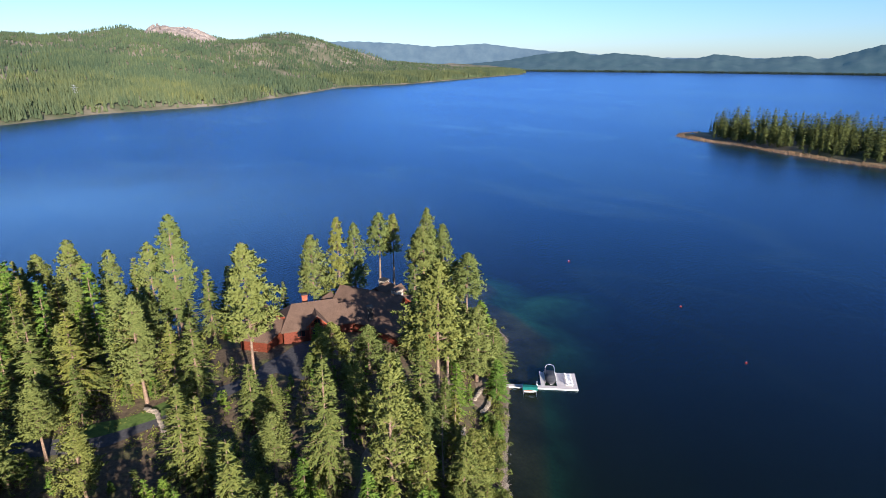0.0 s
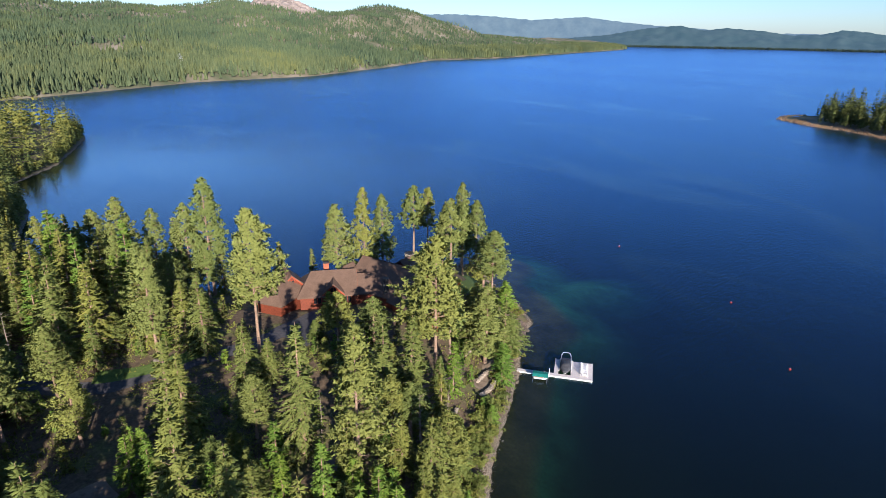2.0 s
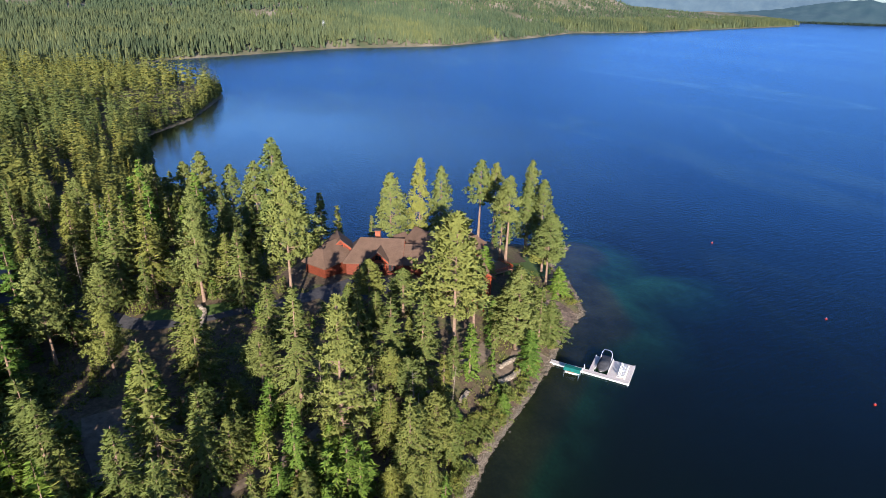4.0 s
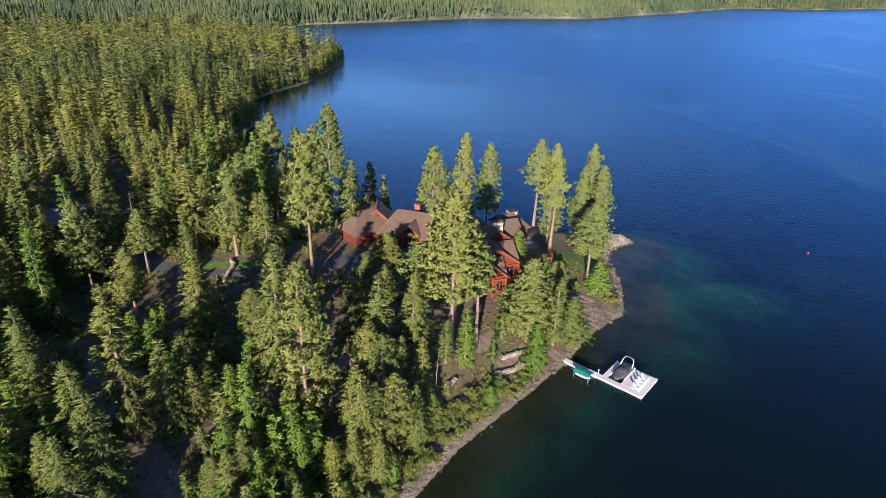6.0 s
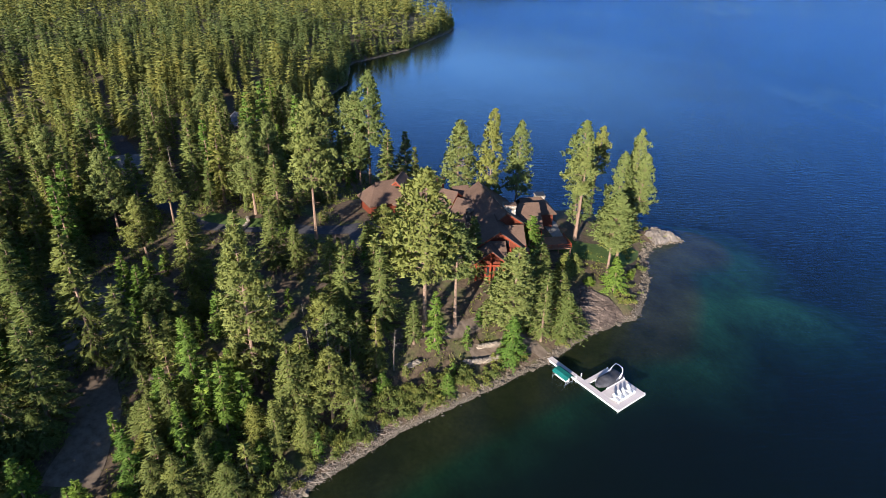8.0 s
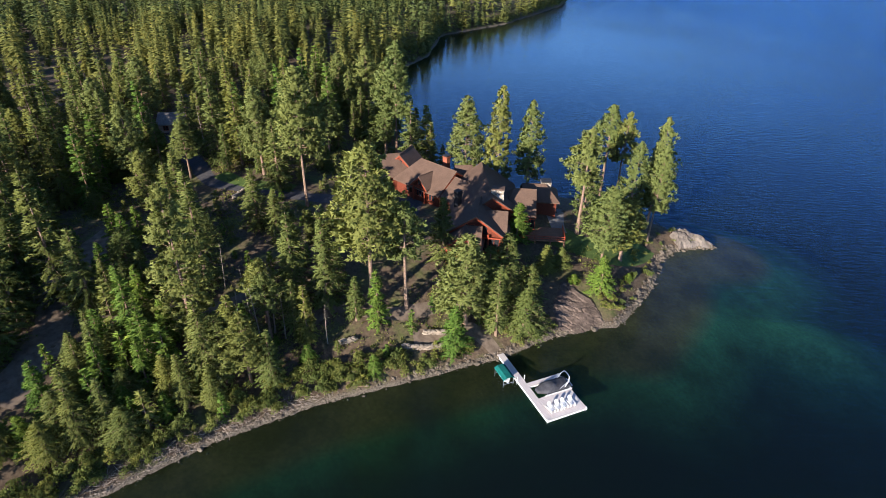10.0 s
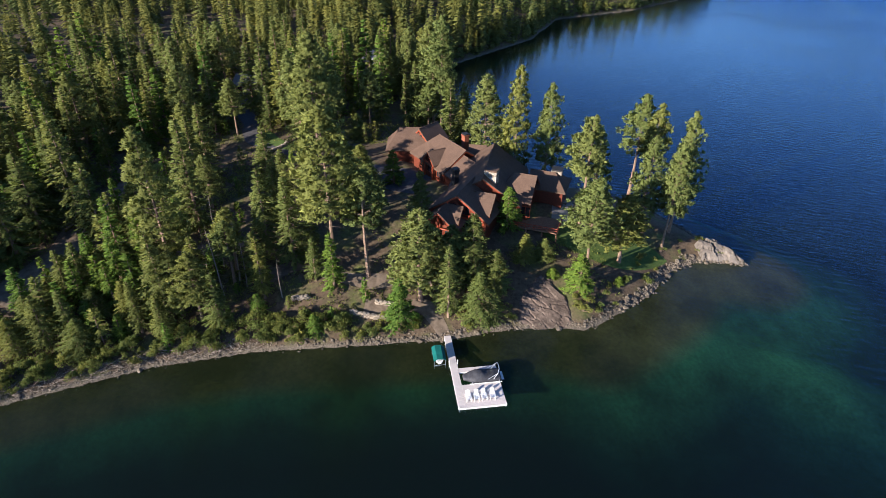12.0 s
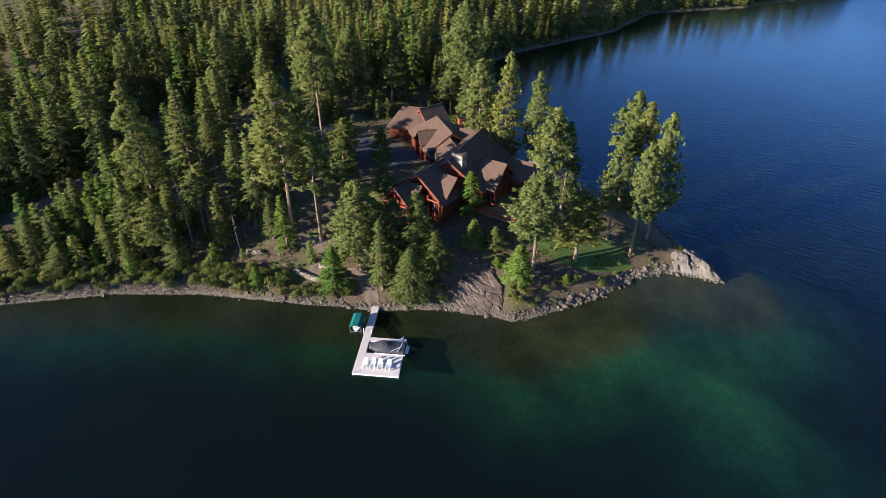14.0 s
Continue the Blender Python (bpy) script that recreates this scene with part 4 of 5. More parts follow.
def wing(house, cx, cy, ang, x0, x1, half, z0, eave, ridge, over=0.7, hip0=0.0, hip1=0.0, ends=(0, 1), rakes=(-1, 1)):
    """A wing whose ridge runs along its own x axis from x0 to x1; a hip draws the ridge in at that end."""
    m = pose(cx, cy, 0, 0, 0, ang)
    bm = bmesh.new()
    r0, r1 = x0 + hip0, x1 - hip1
    v = [bm.verts.new(m @ Vector(p)) for p in ((x0, -half, z0), (x1, -half, z0), (x1, half, z0), (x0, half, z0), (x0, -half, eave), (x1, -half, eave), (x1, half, eave), (x0, half, eave),
                                              (r0, 0, ridge), (r1, 0, ridge))]
    for f in ((0, 1, 5, 4), (2, 3, 7, 6), (1, 2, 6, 9, 5) if not hip1 else (1, 2, 6, 5), (3, 0, 4, 8, 7) if not hip0 else (3, 0, 4, 7), (3, 2, 1, 0)):
        bm.faces.new([v[i] for i in f])
    part("wall", bm, LOG, house)
    slope = (ridge - eave) / half
    ze, th = eave - slope * over + 0.12, 0.3
    a0, a1 = x0 - over, x1 + over
    R0, R1 = (r0 if hip0 else a0), (r1 if hip1 else a1)
    for sgn in (-1, 1):
        ye = sgn * (half + over)
        bm = bmesh.new()
        slab(bm, [m @ Vector(p) for p in ((a0, ye, ze + th), (a1, ye, ze + th), (R1, 0, ridge + 0.12 + th), (R0, 0, ridge + 0.12 + th))], th)
        part("roof", bm, ROOF, house)
    for hip, xa, xr in ((hip0, a0, R0), (hip1, a1, R1)):
        if hip:
            bm = bmesh.new()
            slab(bm, [m @ Vector(p) for p in ((xa, -half - over, ze + th), (xa, half + over, ze + th), (xr, 0, ridge + 0.12 + th))], th)
            part("roof", bm, ROOF, house)
    # ridge cap and red boards under the rakes
    bm = bmesh.new()
    beam(bm, m @ Vector((R0, 0, ridge + 0.14 + th)), m @ Vector((R1, 0, ridge + 0.14 + th)), 0.13, 6)
    part("ridge_cap", bm, ROOF, house)
    for k, (hip, xa, out) in enumerate(((hip0, a0, -1), (hip1, a1, 1))):
        if hip or k not in ends:
            continue
        for sgn in rakes:
            bm = bmesh.new()
            q = [(xa + out * 0.03, sgn * (half + over), ze + 0.02), (xa + out * 0.03, 0, ridge + 0.16), (xa - out * 0.12, 0, ridge + 0.16), (xa - out * 0.12, sgn * (half + over), ze + 0.02)]
            slab(bm, [m @ Vector(p) for p in q], 0.38)
            part("rake_board", bm, TRIM, house)
    return m


lodge = new("house")
tagged(lodge, "large red-stained log lodge with brown shingle roofs and stone chimneys", "house")
BASE = 5.0
# garage wing, hipped to the south, and the higher cross wing with a small window in its gable
md = wing(lodge, -42.2, 145.0, 80, -4.6, 4.6, 3.6, BASE, 14.5, 18.3, 0.8, hip0=2.8, ends=())
mo = wing(lodge, -42.0, 150.6, -50, -3.9, 2.9, 3.6, BASE, 15.2, 18.6, 0.45)
# living wing, with a gabled bay and a little gable behind the brick chimney
mm = wing(lodge, -30.0, 155.5, 22, -10.0, 4.6, 6.0, BASE, 13.9, 18.1, 0.8, hip0=3.0, ends=(1,))
mb = wing(lodge, -29.6, 151.6, -70, -1.0, 2.6, 2.2, BASE, 14.8, 16.9, ends=(1,))
wing(lodge, -28.6, 161.6, 70, -2.0, 1.6, 2.2, BASE, 15.6, 17.7, 0.5, ends=(1,))
# link between the living wing and the great room
wing(lodge, -20.5, 158.6, 22, -6.0, 5.0, 5.0, BASE, 13.7, 16.9, ends=())
# great room, its lower front and the gables towards the lake
mr = wing(lodge, -16.0, 161.0, -22, -9.6, 9.6, 8.2, BASE, 13.6, 19.3, ends=(1,), rakes=(1,))
mf = wing(lodge, -5.6, 153.0, -35.3, -4.5, 3.2, 6.4, BASE, 13.4, 18.0, 1.1, ends=(1,))
mt = wing(lodge, -5.2, 156.0, 58, -1.0, 3.3, 3.2, BASE, 14.2, 16.8, ends=(1,))
mk = wing(lodge, -2.6, 148.0, -35.3, -4.0, 2.6, 3.4, BASE, 12.8, 15.6, 1.1, ends=(1,))
wing(lodge, -2.6, 149.8, 58, -1.0, 1.8, 2.4, BASE, 13.4, 15.5, 0.6, ends=(1,))
# east wing and its porch
me = wing(lodge, -10.6, 166.6, 60, -3.5, 3.7, 4.7, BASE, 14.0, 17.9, hip0=2.6, ends=(1,))
mp = wing(lodge, -14.2, 175.0, 60, -3.4, 4.6, 3.6, BASE, 13.6, 16.0, hip1=2.6, ends=())

# doors and windows
mq = md @ pose(0, 0, 0, 0, 0, -90) @ pose(-0.92, 0, 0)
for y in (-1.6, 1.9):
    bm = bmesh.new()
    box(bm, 4.5, y - 1.25, 10.3, 4.62, y + 1.25, 13.0, mq)
    for k in range(4):
        box(bm, 4.6, y - 1.15, 10.45 + 0.64 * k, 4.66, y + 1.15, 10.97 + 0.64 * k, mq)
    part("garage_door", bm, LOG, lodge, "panelled red-brown garage door")
window(lodge, mo, 0, 16.9, 1.5, 0.9, 2.9, 2)
window(lodge, mb, 0, 15.4, 1.6, 1.4, 2.6, 2)
window(lodge, mb, 0, 12.8, 2.8, 2.2, 2.6, 3)
for y in (-4.2, -1.5, 1.5, 4.2):
    window(lodge, mf, y, 11.0, 2.2, 3.2, 3.2, 2)
for y in (-1.5, 1.5):
    window(lodge, mf, y, 14.6, 2.2, 2.2, 3.2, 2)
for y in (-2.0, 0.0, 2.0):
    window(lodge, mk, y, 10.2, 1.5, 2.4, 2.6, 2)
window(lodge, mt, 0, 13.2, 2.6, 2.0, 3.3, 2)
window(lodge, mt, 0, 10.0, 3.4, 2.2, 3.3, 3)
window(lodge, me, 0, 15.0, 2.2, 1.6, 3.7, 2)
for y in (-2.6, 0.6, 3.2):
    window(lodge, me @ pose(0, 0, 0, 0, 0, -90), y, 11.4, 2.0, 2.4, 4.7, 2)
for x in (-5.5, 2.5):
    window(lodge, mm @ pose(0, 0, 0, 0, 0, -90), x, 12.4, 2.0, 1.8, 6.0, 2)
# log posts before the glass gables
for mx, xs, ys, top in ((mf, 4.0, (-6.2, -2.9, 0.0, 2.9, 6.2), 13.4), (mk, 3.4, (-3.3, 0.0, 3.3), 12.4), (mb, 3.1, (-2.0, 2.0), 14.6)):
    for y in ys:
        bm = bmesh.new()
        beam(bm, mx @ Vector((xs, y, BASE + 0.5)), mx @ Vector((xs, y, top + (2.6 if y == 0 else 0.6 if abs(y) < 3 and mx is mf else 0))), 0.24)
        part("log_post", bm, TRIM, lodge)
    bm = bmesh.new()
    beam(bm, mx @ Vector((xs, ys[0], top - 0.3)), mx @ Vector((xs, ys[-1], top - 0.3)), 0.2)
    part("tie_beam", bm, TRIM, lodge)


def chimney(x, y, z, w, d, ang, material, label, cap=DARK):
    bm = bmesh.new()
    m = pose(x, y, 0, 0, 0, ang)
    box(bm, -w / 2, -d / 2, BASE, w / 2, d / 2, z - 0.7, m)
    box(bm, -w / 2 - 0.12, -d / 2 - 0.12, z - 0.7, w / 2 + 0.12, d / 2 + 0.12, z - 0.45, m)
    c = part("chimney", bm, material, lodge, label)
    bm = bmesh.new()
    box(bm, -w / 2 + 0.1, -d / 2 + 0.1, z - 0.45, w / 2 - 0.1, d / 2 - 0.1, z - 0.2, m)
    box(bm, -w / 2 - 0.1, -d / 2 - 0.1, z - 0.2, w / 2 + 0.1, d / 2 + 0.1, z - 0.08, m)
    part("cap", bm, cap, c, "flat metal chimney cap")


chimney(-8.4, 159.6, 21.0, 1.7, 2.9, -35, CHIMNEY, "pale fieldstone chimney", ROOF)
chimney(-14.6, 177.6, 17.0, 2.2, 2.4, -30, CHIMNEY, "pale fieldstone chimney")
chimney(-34.6, 159.4, 19.2, 1.5, 1.3, 20, BRICK, "red brick chimney")
chimney(-15.2, 152.9, 18.6, 1.3, 1.3, 20, DARK, "dark metal-clad flue")

# ---- deck of the lodge ----
deck = new("timber_deck")
tagged(deck, "raised brown timber deck with log railing beside the lodge", "deck")
DZ = 9.3
mdk = pose(-3.2, 169.5, 0, 0, 0, 60)
bm = bmesh.new()
box(bm, -5.6, -3.4, DZ - 0.3, 5.2, 3.0, DZ, mdk)
part("floor", bm, WOOD, deck)
for x in (-5.4, -1.8, 1.8, 5.0):
    for y in (-3.2, 2.8):
        bm = bmesh.new()
        beam(bm, mdk @ Vector((x, y, 3.5)), mdk @ Vector((x, y, DZ - 0.3)), 0.2)
        part("post", bm, WOOD, deck)
for a, b in (((-5.5, -3.3), (5.1, -3.3)), ((5.1, -3.3), (5.1, 2.9)), ((-5.5, -3.3), (-5.5, 2.9))):
    for h in (0.45, 1.0):
        bm = bmesh.new()
        beam(bm, mdk @ Vector((*a, DZ + h)), mdk @ Vector((*b, DZ + h)), 0.09)
        part("rail", bm, TRIM, deck)
    n = 6
    for k in range(n + 1):
        p = Vector(a).lerp(Vector(b), k / n)
        bm = bmesh.new()
        beam(bm, mdk @ Vector((*p, DZ)), mdk @ Vector((*p, DZ + 1.1)), 0.07)
        part("baluster", bm, TRIM, deck)

# ---- paved lanes and the lawn ----
def ribbon(name, lane, wide, material, label, lift=0.06, kind="structure"):
    """A strip that follows the ground along a line."""
    pts = []
    for a, b in zip(lane, lane[1:]):
        n = max(2, int(math.dist(a, b) / 1.5))
        pts += [(a[0] + (b[0] - a[0]) * k / n, a[1] + (b[1] - a[1]) * k / n) for k in range(n)]
    pts = np.array(pts + [lane[-1]])
    for _ in range(4):
        pts[1:-1] = (pts[:-2] + 2 * pts[1:-1] + pts[2:]) / 4
    d = np.gradient(pts, axis=0)
    nrm = np.stack([-d[:, 1], d[:, 0]], -1) / np.linalg.norm(d, axis=1, keepdims=True)
    cols = np.linspace(-0.5, 0.5, 7)
    g = pts[:, None] + nrm[:, None] * cols[None, :, None] * (wide + 0.5 * np.sin(np.arange(len(pts)) * 0.9)[:, None, None])
    z = height(g[..., 0], g[..., 1]) + lift
    v = np.concatenate([g, z[..., None]], -1).reshape(-1, 3)
    f = [(i * 7 + j, i * 7 + j + 1, i * 7 + j + 8, i * 7 + j + 7) for i in range(len(pts) - 1) for j in range(6)]
    ob = new(name, mesh_of(name, v, f, material, True))
    tagged(ob, label, name, kind=kind)


ribbon("road", DRIVE, 4.6, ASPHALT, "grey asphalt drive winding through the trees")
ribbon("road", ROAD, 7.2, GRAVEL, "dusty pale gravel road in the woods")
ribbon("pavement", [(-33, 129), (-28, 141), (-24, 147)], 13, ASPHALT, "dark asphalt turning court before the garage", 0.09)
ribbon("pavement", [(4.5, 108), (1.5, 113), (2, 119), (6, 124), (8, 130), (8, 137)], 3.2, GRAVEL, "grey gravel path above the bank", 0.07)
ribbon("pavement", [(13, 129), (15, 135), (14, 141), (21, 143.5)], 3.0, GRAVEL, "tan gravel path down to the dock", 0.07)
ribbon("pavement", TRACK, 2.4, GRAVEL, "narrow gravel path leaving the forest road", 0.07)
ribbon("pavement", [(-13.5, 180.5), (-9, 177), (-3.5, 175)], 4.2, GREYROOF, "grey flagstone terrace beside the lodge", 0.09)
ribbon("lawn", [(-66, 105), (-58, 109), (-52, 115), (-47, 121)], 4.2, GRASS, "rough green grass beside the asphalt drive", 0.08)
ribbon("lawn", [(-4, 172), (2, 178), (5, 183), (6, 190), (2, 196)], 8.5, GRASS, "mown green lawn between the lodge and the point", 0.08)


# ---- rocks ----
def boulder(rng, size, sub=2, squash=0.7, jag=0.28):
    bm = bmesh.new()
    bmesh.ops.create_icosphere(bm, subdivisions=sub, radius=size)
    off = Vector(rng.uniform(0, 50, 3))
    for v in bm.verts:
        n = noise.noise(v.co / size * 1.1 + off) + 0.5 * noise.noise(v.co / size * 2.7 + off)
        v.co *= 1 + jag * n
        v.co.z *= squash
    return bm


def shore_stones():
    """Stones too many to count along the water's edge."""
    rng = np.random.default_rng(11)
    base = []
    for k in range(6):
        bm = boulder(rng, 1.0, 1, 0.65, 0.35)
        base.append((np.array([v.co[:] for v in bm.verts]), np.array([[v.index for v in f.verts] for f in bm.faces])))
        bm.free()
    V, F, at = [], [], 0
    pts = SHORE[2:24]
    for a, b in zip(pts, pts[1:]):
        ln = math.dist(a, b)
        for _ in range(int(ln * (26 if a[1] > 172 and a[0] > -5 else 20))):
            k = rng.uniform()
            across = rng.normal(0.55, 0.6)
            d = (b - a) / ln
            p = a + (b - a) * k + np.array([-d[1], d[0]]) * across
            r = min(rng.lognormal(-1.9, 0.5), 0.8) * (1.25 if a[1] > 172 else 0.95 if a[1] > 120 else 0.7)
            v, f = base[rng.integers(6)]
            t = rng.uniform(0, 6.28)
            R = np.array([[math.cos(t), -math.sin(t), 0], [math.sin(t), math.cos(t), 0], [0, 0, 1]])
            z = float(height(p[0], p[1]))
            V.append(v @ R.T * r * rng.uniform(0.8, 1.3, 3) + np.array([p[0], p[1], max(z, -0.5) + r * 0.2]))
            F.append(f + at)
            at += len(v)
    ob = new("shore_stones", mesh_of("shore_stones", np.concatenate(V), np.concatenate(F), ROCK))
    tagged(ob, "tumbled grey and tan stones along the water's edge", "stones", kind="stuff")


shore_stones()


def outcrop(name, label, outline, lift, edge, cell, material, seed, tip=None):
    """A bare rock that grows out of the ground: ledges, cracks and steep broken sides."""
    poly = np.array(outline, float)
    lo, hi = poly.min(0) - 0.8, poly.max(0) + 0.8
    nx, ny = int((hi[0] - lo[0]) / cell), int((hi[1] - lo[1]) / cell)
    gx, gy = np.meshgrid(np.linspace(lo[0], hi[0], nx), np.linspace(lo[1], hi[1], ny), indexing="ij")
    d = inside_distance(poly, gx, gy) + 0.5 * wobble(gx / cell * 0.3, gy / cell * 0.3, 1.3, seed) * cell
    grow = np.clip(d / edge, 0, 1) ** 0.6
    k = cell / 0.3
    grain = np.array([[noise.noise(Vector((a * 0.30 / k, b * 0.42 / k, seed))) + 0.5 * noise.noise(Vector((a * 1.0 / k, b * 1.2 / k, seed + 7))) for b in gy[0]] for a in gx[:, 0]])
    near = [[noise.voronoi(Vector(((a + b) * 0.13 / k, (a - b) * 0.42 / k + 0.5 * noise.noise(Vector((a * 0.5, b * 0.5, seed))), seed + 3))) for b in gy[0]] for a in gx[:, 0]]
    crack = np.array([[c[0][1] - c[0][0] for c in row] for row in near])
    block = np.array([[noise.noise(c[1][0] * 5.7 + Vector((0.37, 0.71, 0.13))) for c in row] for row in near])
    up = lift * np.ones_like(gx) if tip is None else lift * np.clip(0.35 + np.hypot(gx - tip[0], gy - tip[1]) / 11, 0, 1)
    up = up + lift * 0.55 * block + lift * 0.16 * (np.floor(grain * 4) / 4 + 0.4 * grain) - np.where(crack < 0.06, lift * 0.5, 0) + np.random.default_rng(int(seed)).normal(0, 0.016 * cell / 0.28 * min(1.0, lift / 0.45), gx.shape)
    base = np.maximum(height(gx, gy), -0.6)
    z = base - 0.5 * (1 - grow) + up * grow
    keep = d > -0.4 * cell
    idx = np.full(gx.shape, -1)
    idx[keep] = np.arange(keep.sum())
    v = np.stack([gx[keep], gy[keep], z[keep]], -1)
    a, b, c, e = idx[:-1, :-1].ravel(), idx[1:, :-1].ravel(), idx[1:, 1:].ravel(), idx[:-1, 1:].ravel()
    ok = (a >= 0) & (b >= 0) & (c >= 0) & (e >= 0)
    ob = new(name, mesh_of(name, v, np.stack([a, b, c, e], -1)[ok], material))
    tagged(ob, label, "rock")


outcrop("rock_outcrop", "broad sloping tan rock slab with dark cracks at the shore", [(23.4, 169.6), (22.8, 162), (20.8, 158.2), (15.5, 160), (12.4, 163.2), (10.2, 166), (11.5, 168.4), (14.2, 168.2), (17, 170.2)], 0.45, 0.9, 0.28, LEDGE, 3.0)
outcrop("rock_outcrop", "pale angular rock point jutting into the lake", [(9.4, 218.0), (5.2, 216.6), (0.8, 212.6), (1.2, 207.6), (5.4, 207.4), (7.0, 212.5)], 1.6, 0.7, 0.24, PALEROCK, 9.0, tip=(9, 219))
outcrop("cliff", "bare pinkish rock dome on the far ridge", [(-1140, 2300), (-1130, 2200), (-1060, 2110), (-960, 2090), (-880, 2130), (-860, 2220), (-900, 2300), (-1020, 2330)], 30, 60, 5.0, CLIFF, 2.0)


# ---- stone walls by the path ----
def stone_wall(line, high):
    top = new("stone_wall")
    tagged(top, "low dry-laid wall of pale tan stones beside the path", "wall")
    rng = np.random.default_rng(int(abs(line[0][0]) * 10) + 50)
    shapes = []
    for k in range(4):
        bm = boulder(rng, 0.5, 2, 0.6, 0.5)
        me = bpy.data.meshes.new("stone")
        bm.to_mesh(me)
        bm.free()
        me.materials.append(STONE)
        shapes.append(me)
    for a, b in zip(line, line[1:]):
        n = max(1, int(math.dist(a, b) / 0.75))
        for k in range(n):
            for row in range(high):
                u = (k + 0.5 * (row % 2)) / n
                x, y = a[0] + (b[0] - a[0]) * u, a[1] + (b[1] - a[1]) * u
                st = new("stone", shapes[int(rng.integers(4))])
                st.parent = top
                s = rng.uniform(0.8, 1.15)
                st.matrix_basis = pose(x + float(rng.uniform(-0.12, 0.12)), y, float(height(x, y)) + 0.12 + row * 0.34, 0, float(rng.uniform(-8, 8)), math.degrees(math.atan2(b[1] - a[1], b[0] - a[0])) + float(rng.uniform(-25, 25))) @ Matrix.Diagonal((s * float(rng.uniform(0.9, 1.5)), s * 0.85, s * 0.62, 1))


WALLS = [[(14.6, 126.5), (16, 130.1), (17, 134)], [(13.0, 131.5), (15, 137)]]
for line in WALLS:
    stone_wall(line, 3)
stone_wall([(8.8, 140), (10.2, 143.5), (11.3, 146.8)], 3)
stone_wall([(10.0, 115.2), (10.4, 118.6)], 3)
stone_wall([(-49.5, 106), (-54, 112), (-57, 113)], 3)


# ---- the dock ----
dock = new("floating_dock")
tagged(dock, "white planked floating dock reaching out from the shore", "dock")
mdock = pose(40.05, 142.5, 0, 0, 0, 177.2)
for name, x0, x1, y0, y1 in (("walkway", 0.0, 18.6, -1.35, 0.0), ("platform", 0.0, 5.3, -8.25, -1.39), ("finger", 8.45, 9.5, -8.25, -1.39)):
    bm = bmesh.new()
    box(bm, x0, y0, 0.08, x1, y1, 0.40, mdock)
    body = part(name, bm, WHITE, dock)
    planks = max(3, int((x1 - x0) / 0.30))
    me = None
    for k in range(planks):
        xa = x0 + (x1 - x0) * k / planks
        if me is None:
            bm = bmesh.new()
            box(bm, 0.01, y0, 0, (x1 - x0) / planks - 0.015, y1, 0.055)
            me = bpy.data.meshes.new("plank")
            bm.to_mesh(me)
            bm.free()
            me.materials.append(DECKING)
        pl = new("plank", me)
        pl.parent = body
        pl.matrix_basis = mdock @ Matrix.Translation((xa, 0, 0.402))
for x, y in ((0.15, -0.1), (0.15, -8.15), (5.2, -8.15), (9.4, -8.15), (10.6, 0.08), (10.6, -1.45)):
    bm = bmesh.new()
    beam(bm, mdock @ Vector((x, y, -0.4)), mdock @ Vector((x, y, 1.5 if x > 10 else 0.7)), 0.07)
    part("mooring_post", bm, WHITE, dock)


# ---- covered boat ----
def loft(bm, rings):
    rows = [[bm.verts.new(p) for p in r] for r in rings]
    for a, b in zip(rows, rows[1:]):
        for i in range(len(a)):
            bm.faces.new((a[i], a[(i + 1) % len(a)], b[(i + 1) % len(b)], b[i]))
    bm.faces.new(rows[0][::-1])
    bm.faces.new(rows[-1])
    bmesh.ops.recalc_face_normals(bm, faces=bm.faces)


boat = new("motorboat")
tagged(boat, "wakeboard boat under a charcoal cover on a lift beside the dock", "boat")
mboat = mdock @ pose(6.8, -1.7, 0, 0, 0, -90)
L = 6.6


def hull_width(u):
    return 1.34 * min(1.0, 0.30 + 2.6 * u) if u < 0.27 else 1.34 - 0.12 * max(0, u - 0.6)


rings = []
for u in np.linspace(0, 1, 12):
    w = hull_width(u)
    x = 0.15 + u * L
    rings.append([mboat @ Vector(p) for p in ((x, -w, 0.95), (x, -w * 0.92, 0.5), (x, 0, 0.12 + 0.3 * (1 - u) ** 3), (x, w * 0.92, 0.5), (x, w, 0.95))])
bm = bmesh.new()
loft(bm, rings)
part("hull", bm, WHITE, boat, "white fibreglass hull")
rings = []
for u in np.linspace(0, 1, 22):
    w = hull_width(u) + 0.06
    x = 0.08 + u * (L + 0.1)
    h = 1.05 + 0.75 * math.exp(-((u - 0.42) / 0.24) ** 2) + 0.16 * math.exp(-((u - 0.8) / 0.12) ** 2) + 0.03 * math.sin(u * 40)
    rings.append([mboat @ Vector((x, w * c, z)) for c, z in ((-1.03, 0.55), (-1.0, 0.98), (-0.72, 0.4 + 0.62 * h), (-0.3, h), (0.3, h), (0.72, 0.4 + 0.62 * h), (1.0, 0.98), (1.03, 0.55))])
bm = bmesh.new()
loft(bm, rings)
part("cover", bm, COVER, boat, "taut charcoal canvas cover").data.shade_smooth()
bm = bmesh.new()
arch = [(5.4, -1.3, 1.0), (6.1, -1.22, 2.2), (6.35, -0.85, 2.85), (6.4, 0, 2.98), (6.35, 0.85, 2.85), (6.1, 1.22, 2.2), (5.4, 1.3, 1.0)]
for a, b in zip(arch, arch[1:]):
    beam(bm, mboat @ Vector(a), mboat @ Vector(b), 0.075)
part("tower", bm, ALU, boat, "tubular aluminium wake tower")
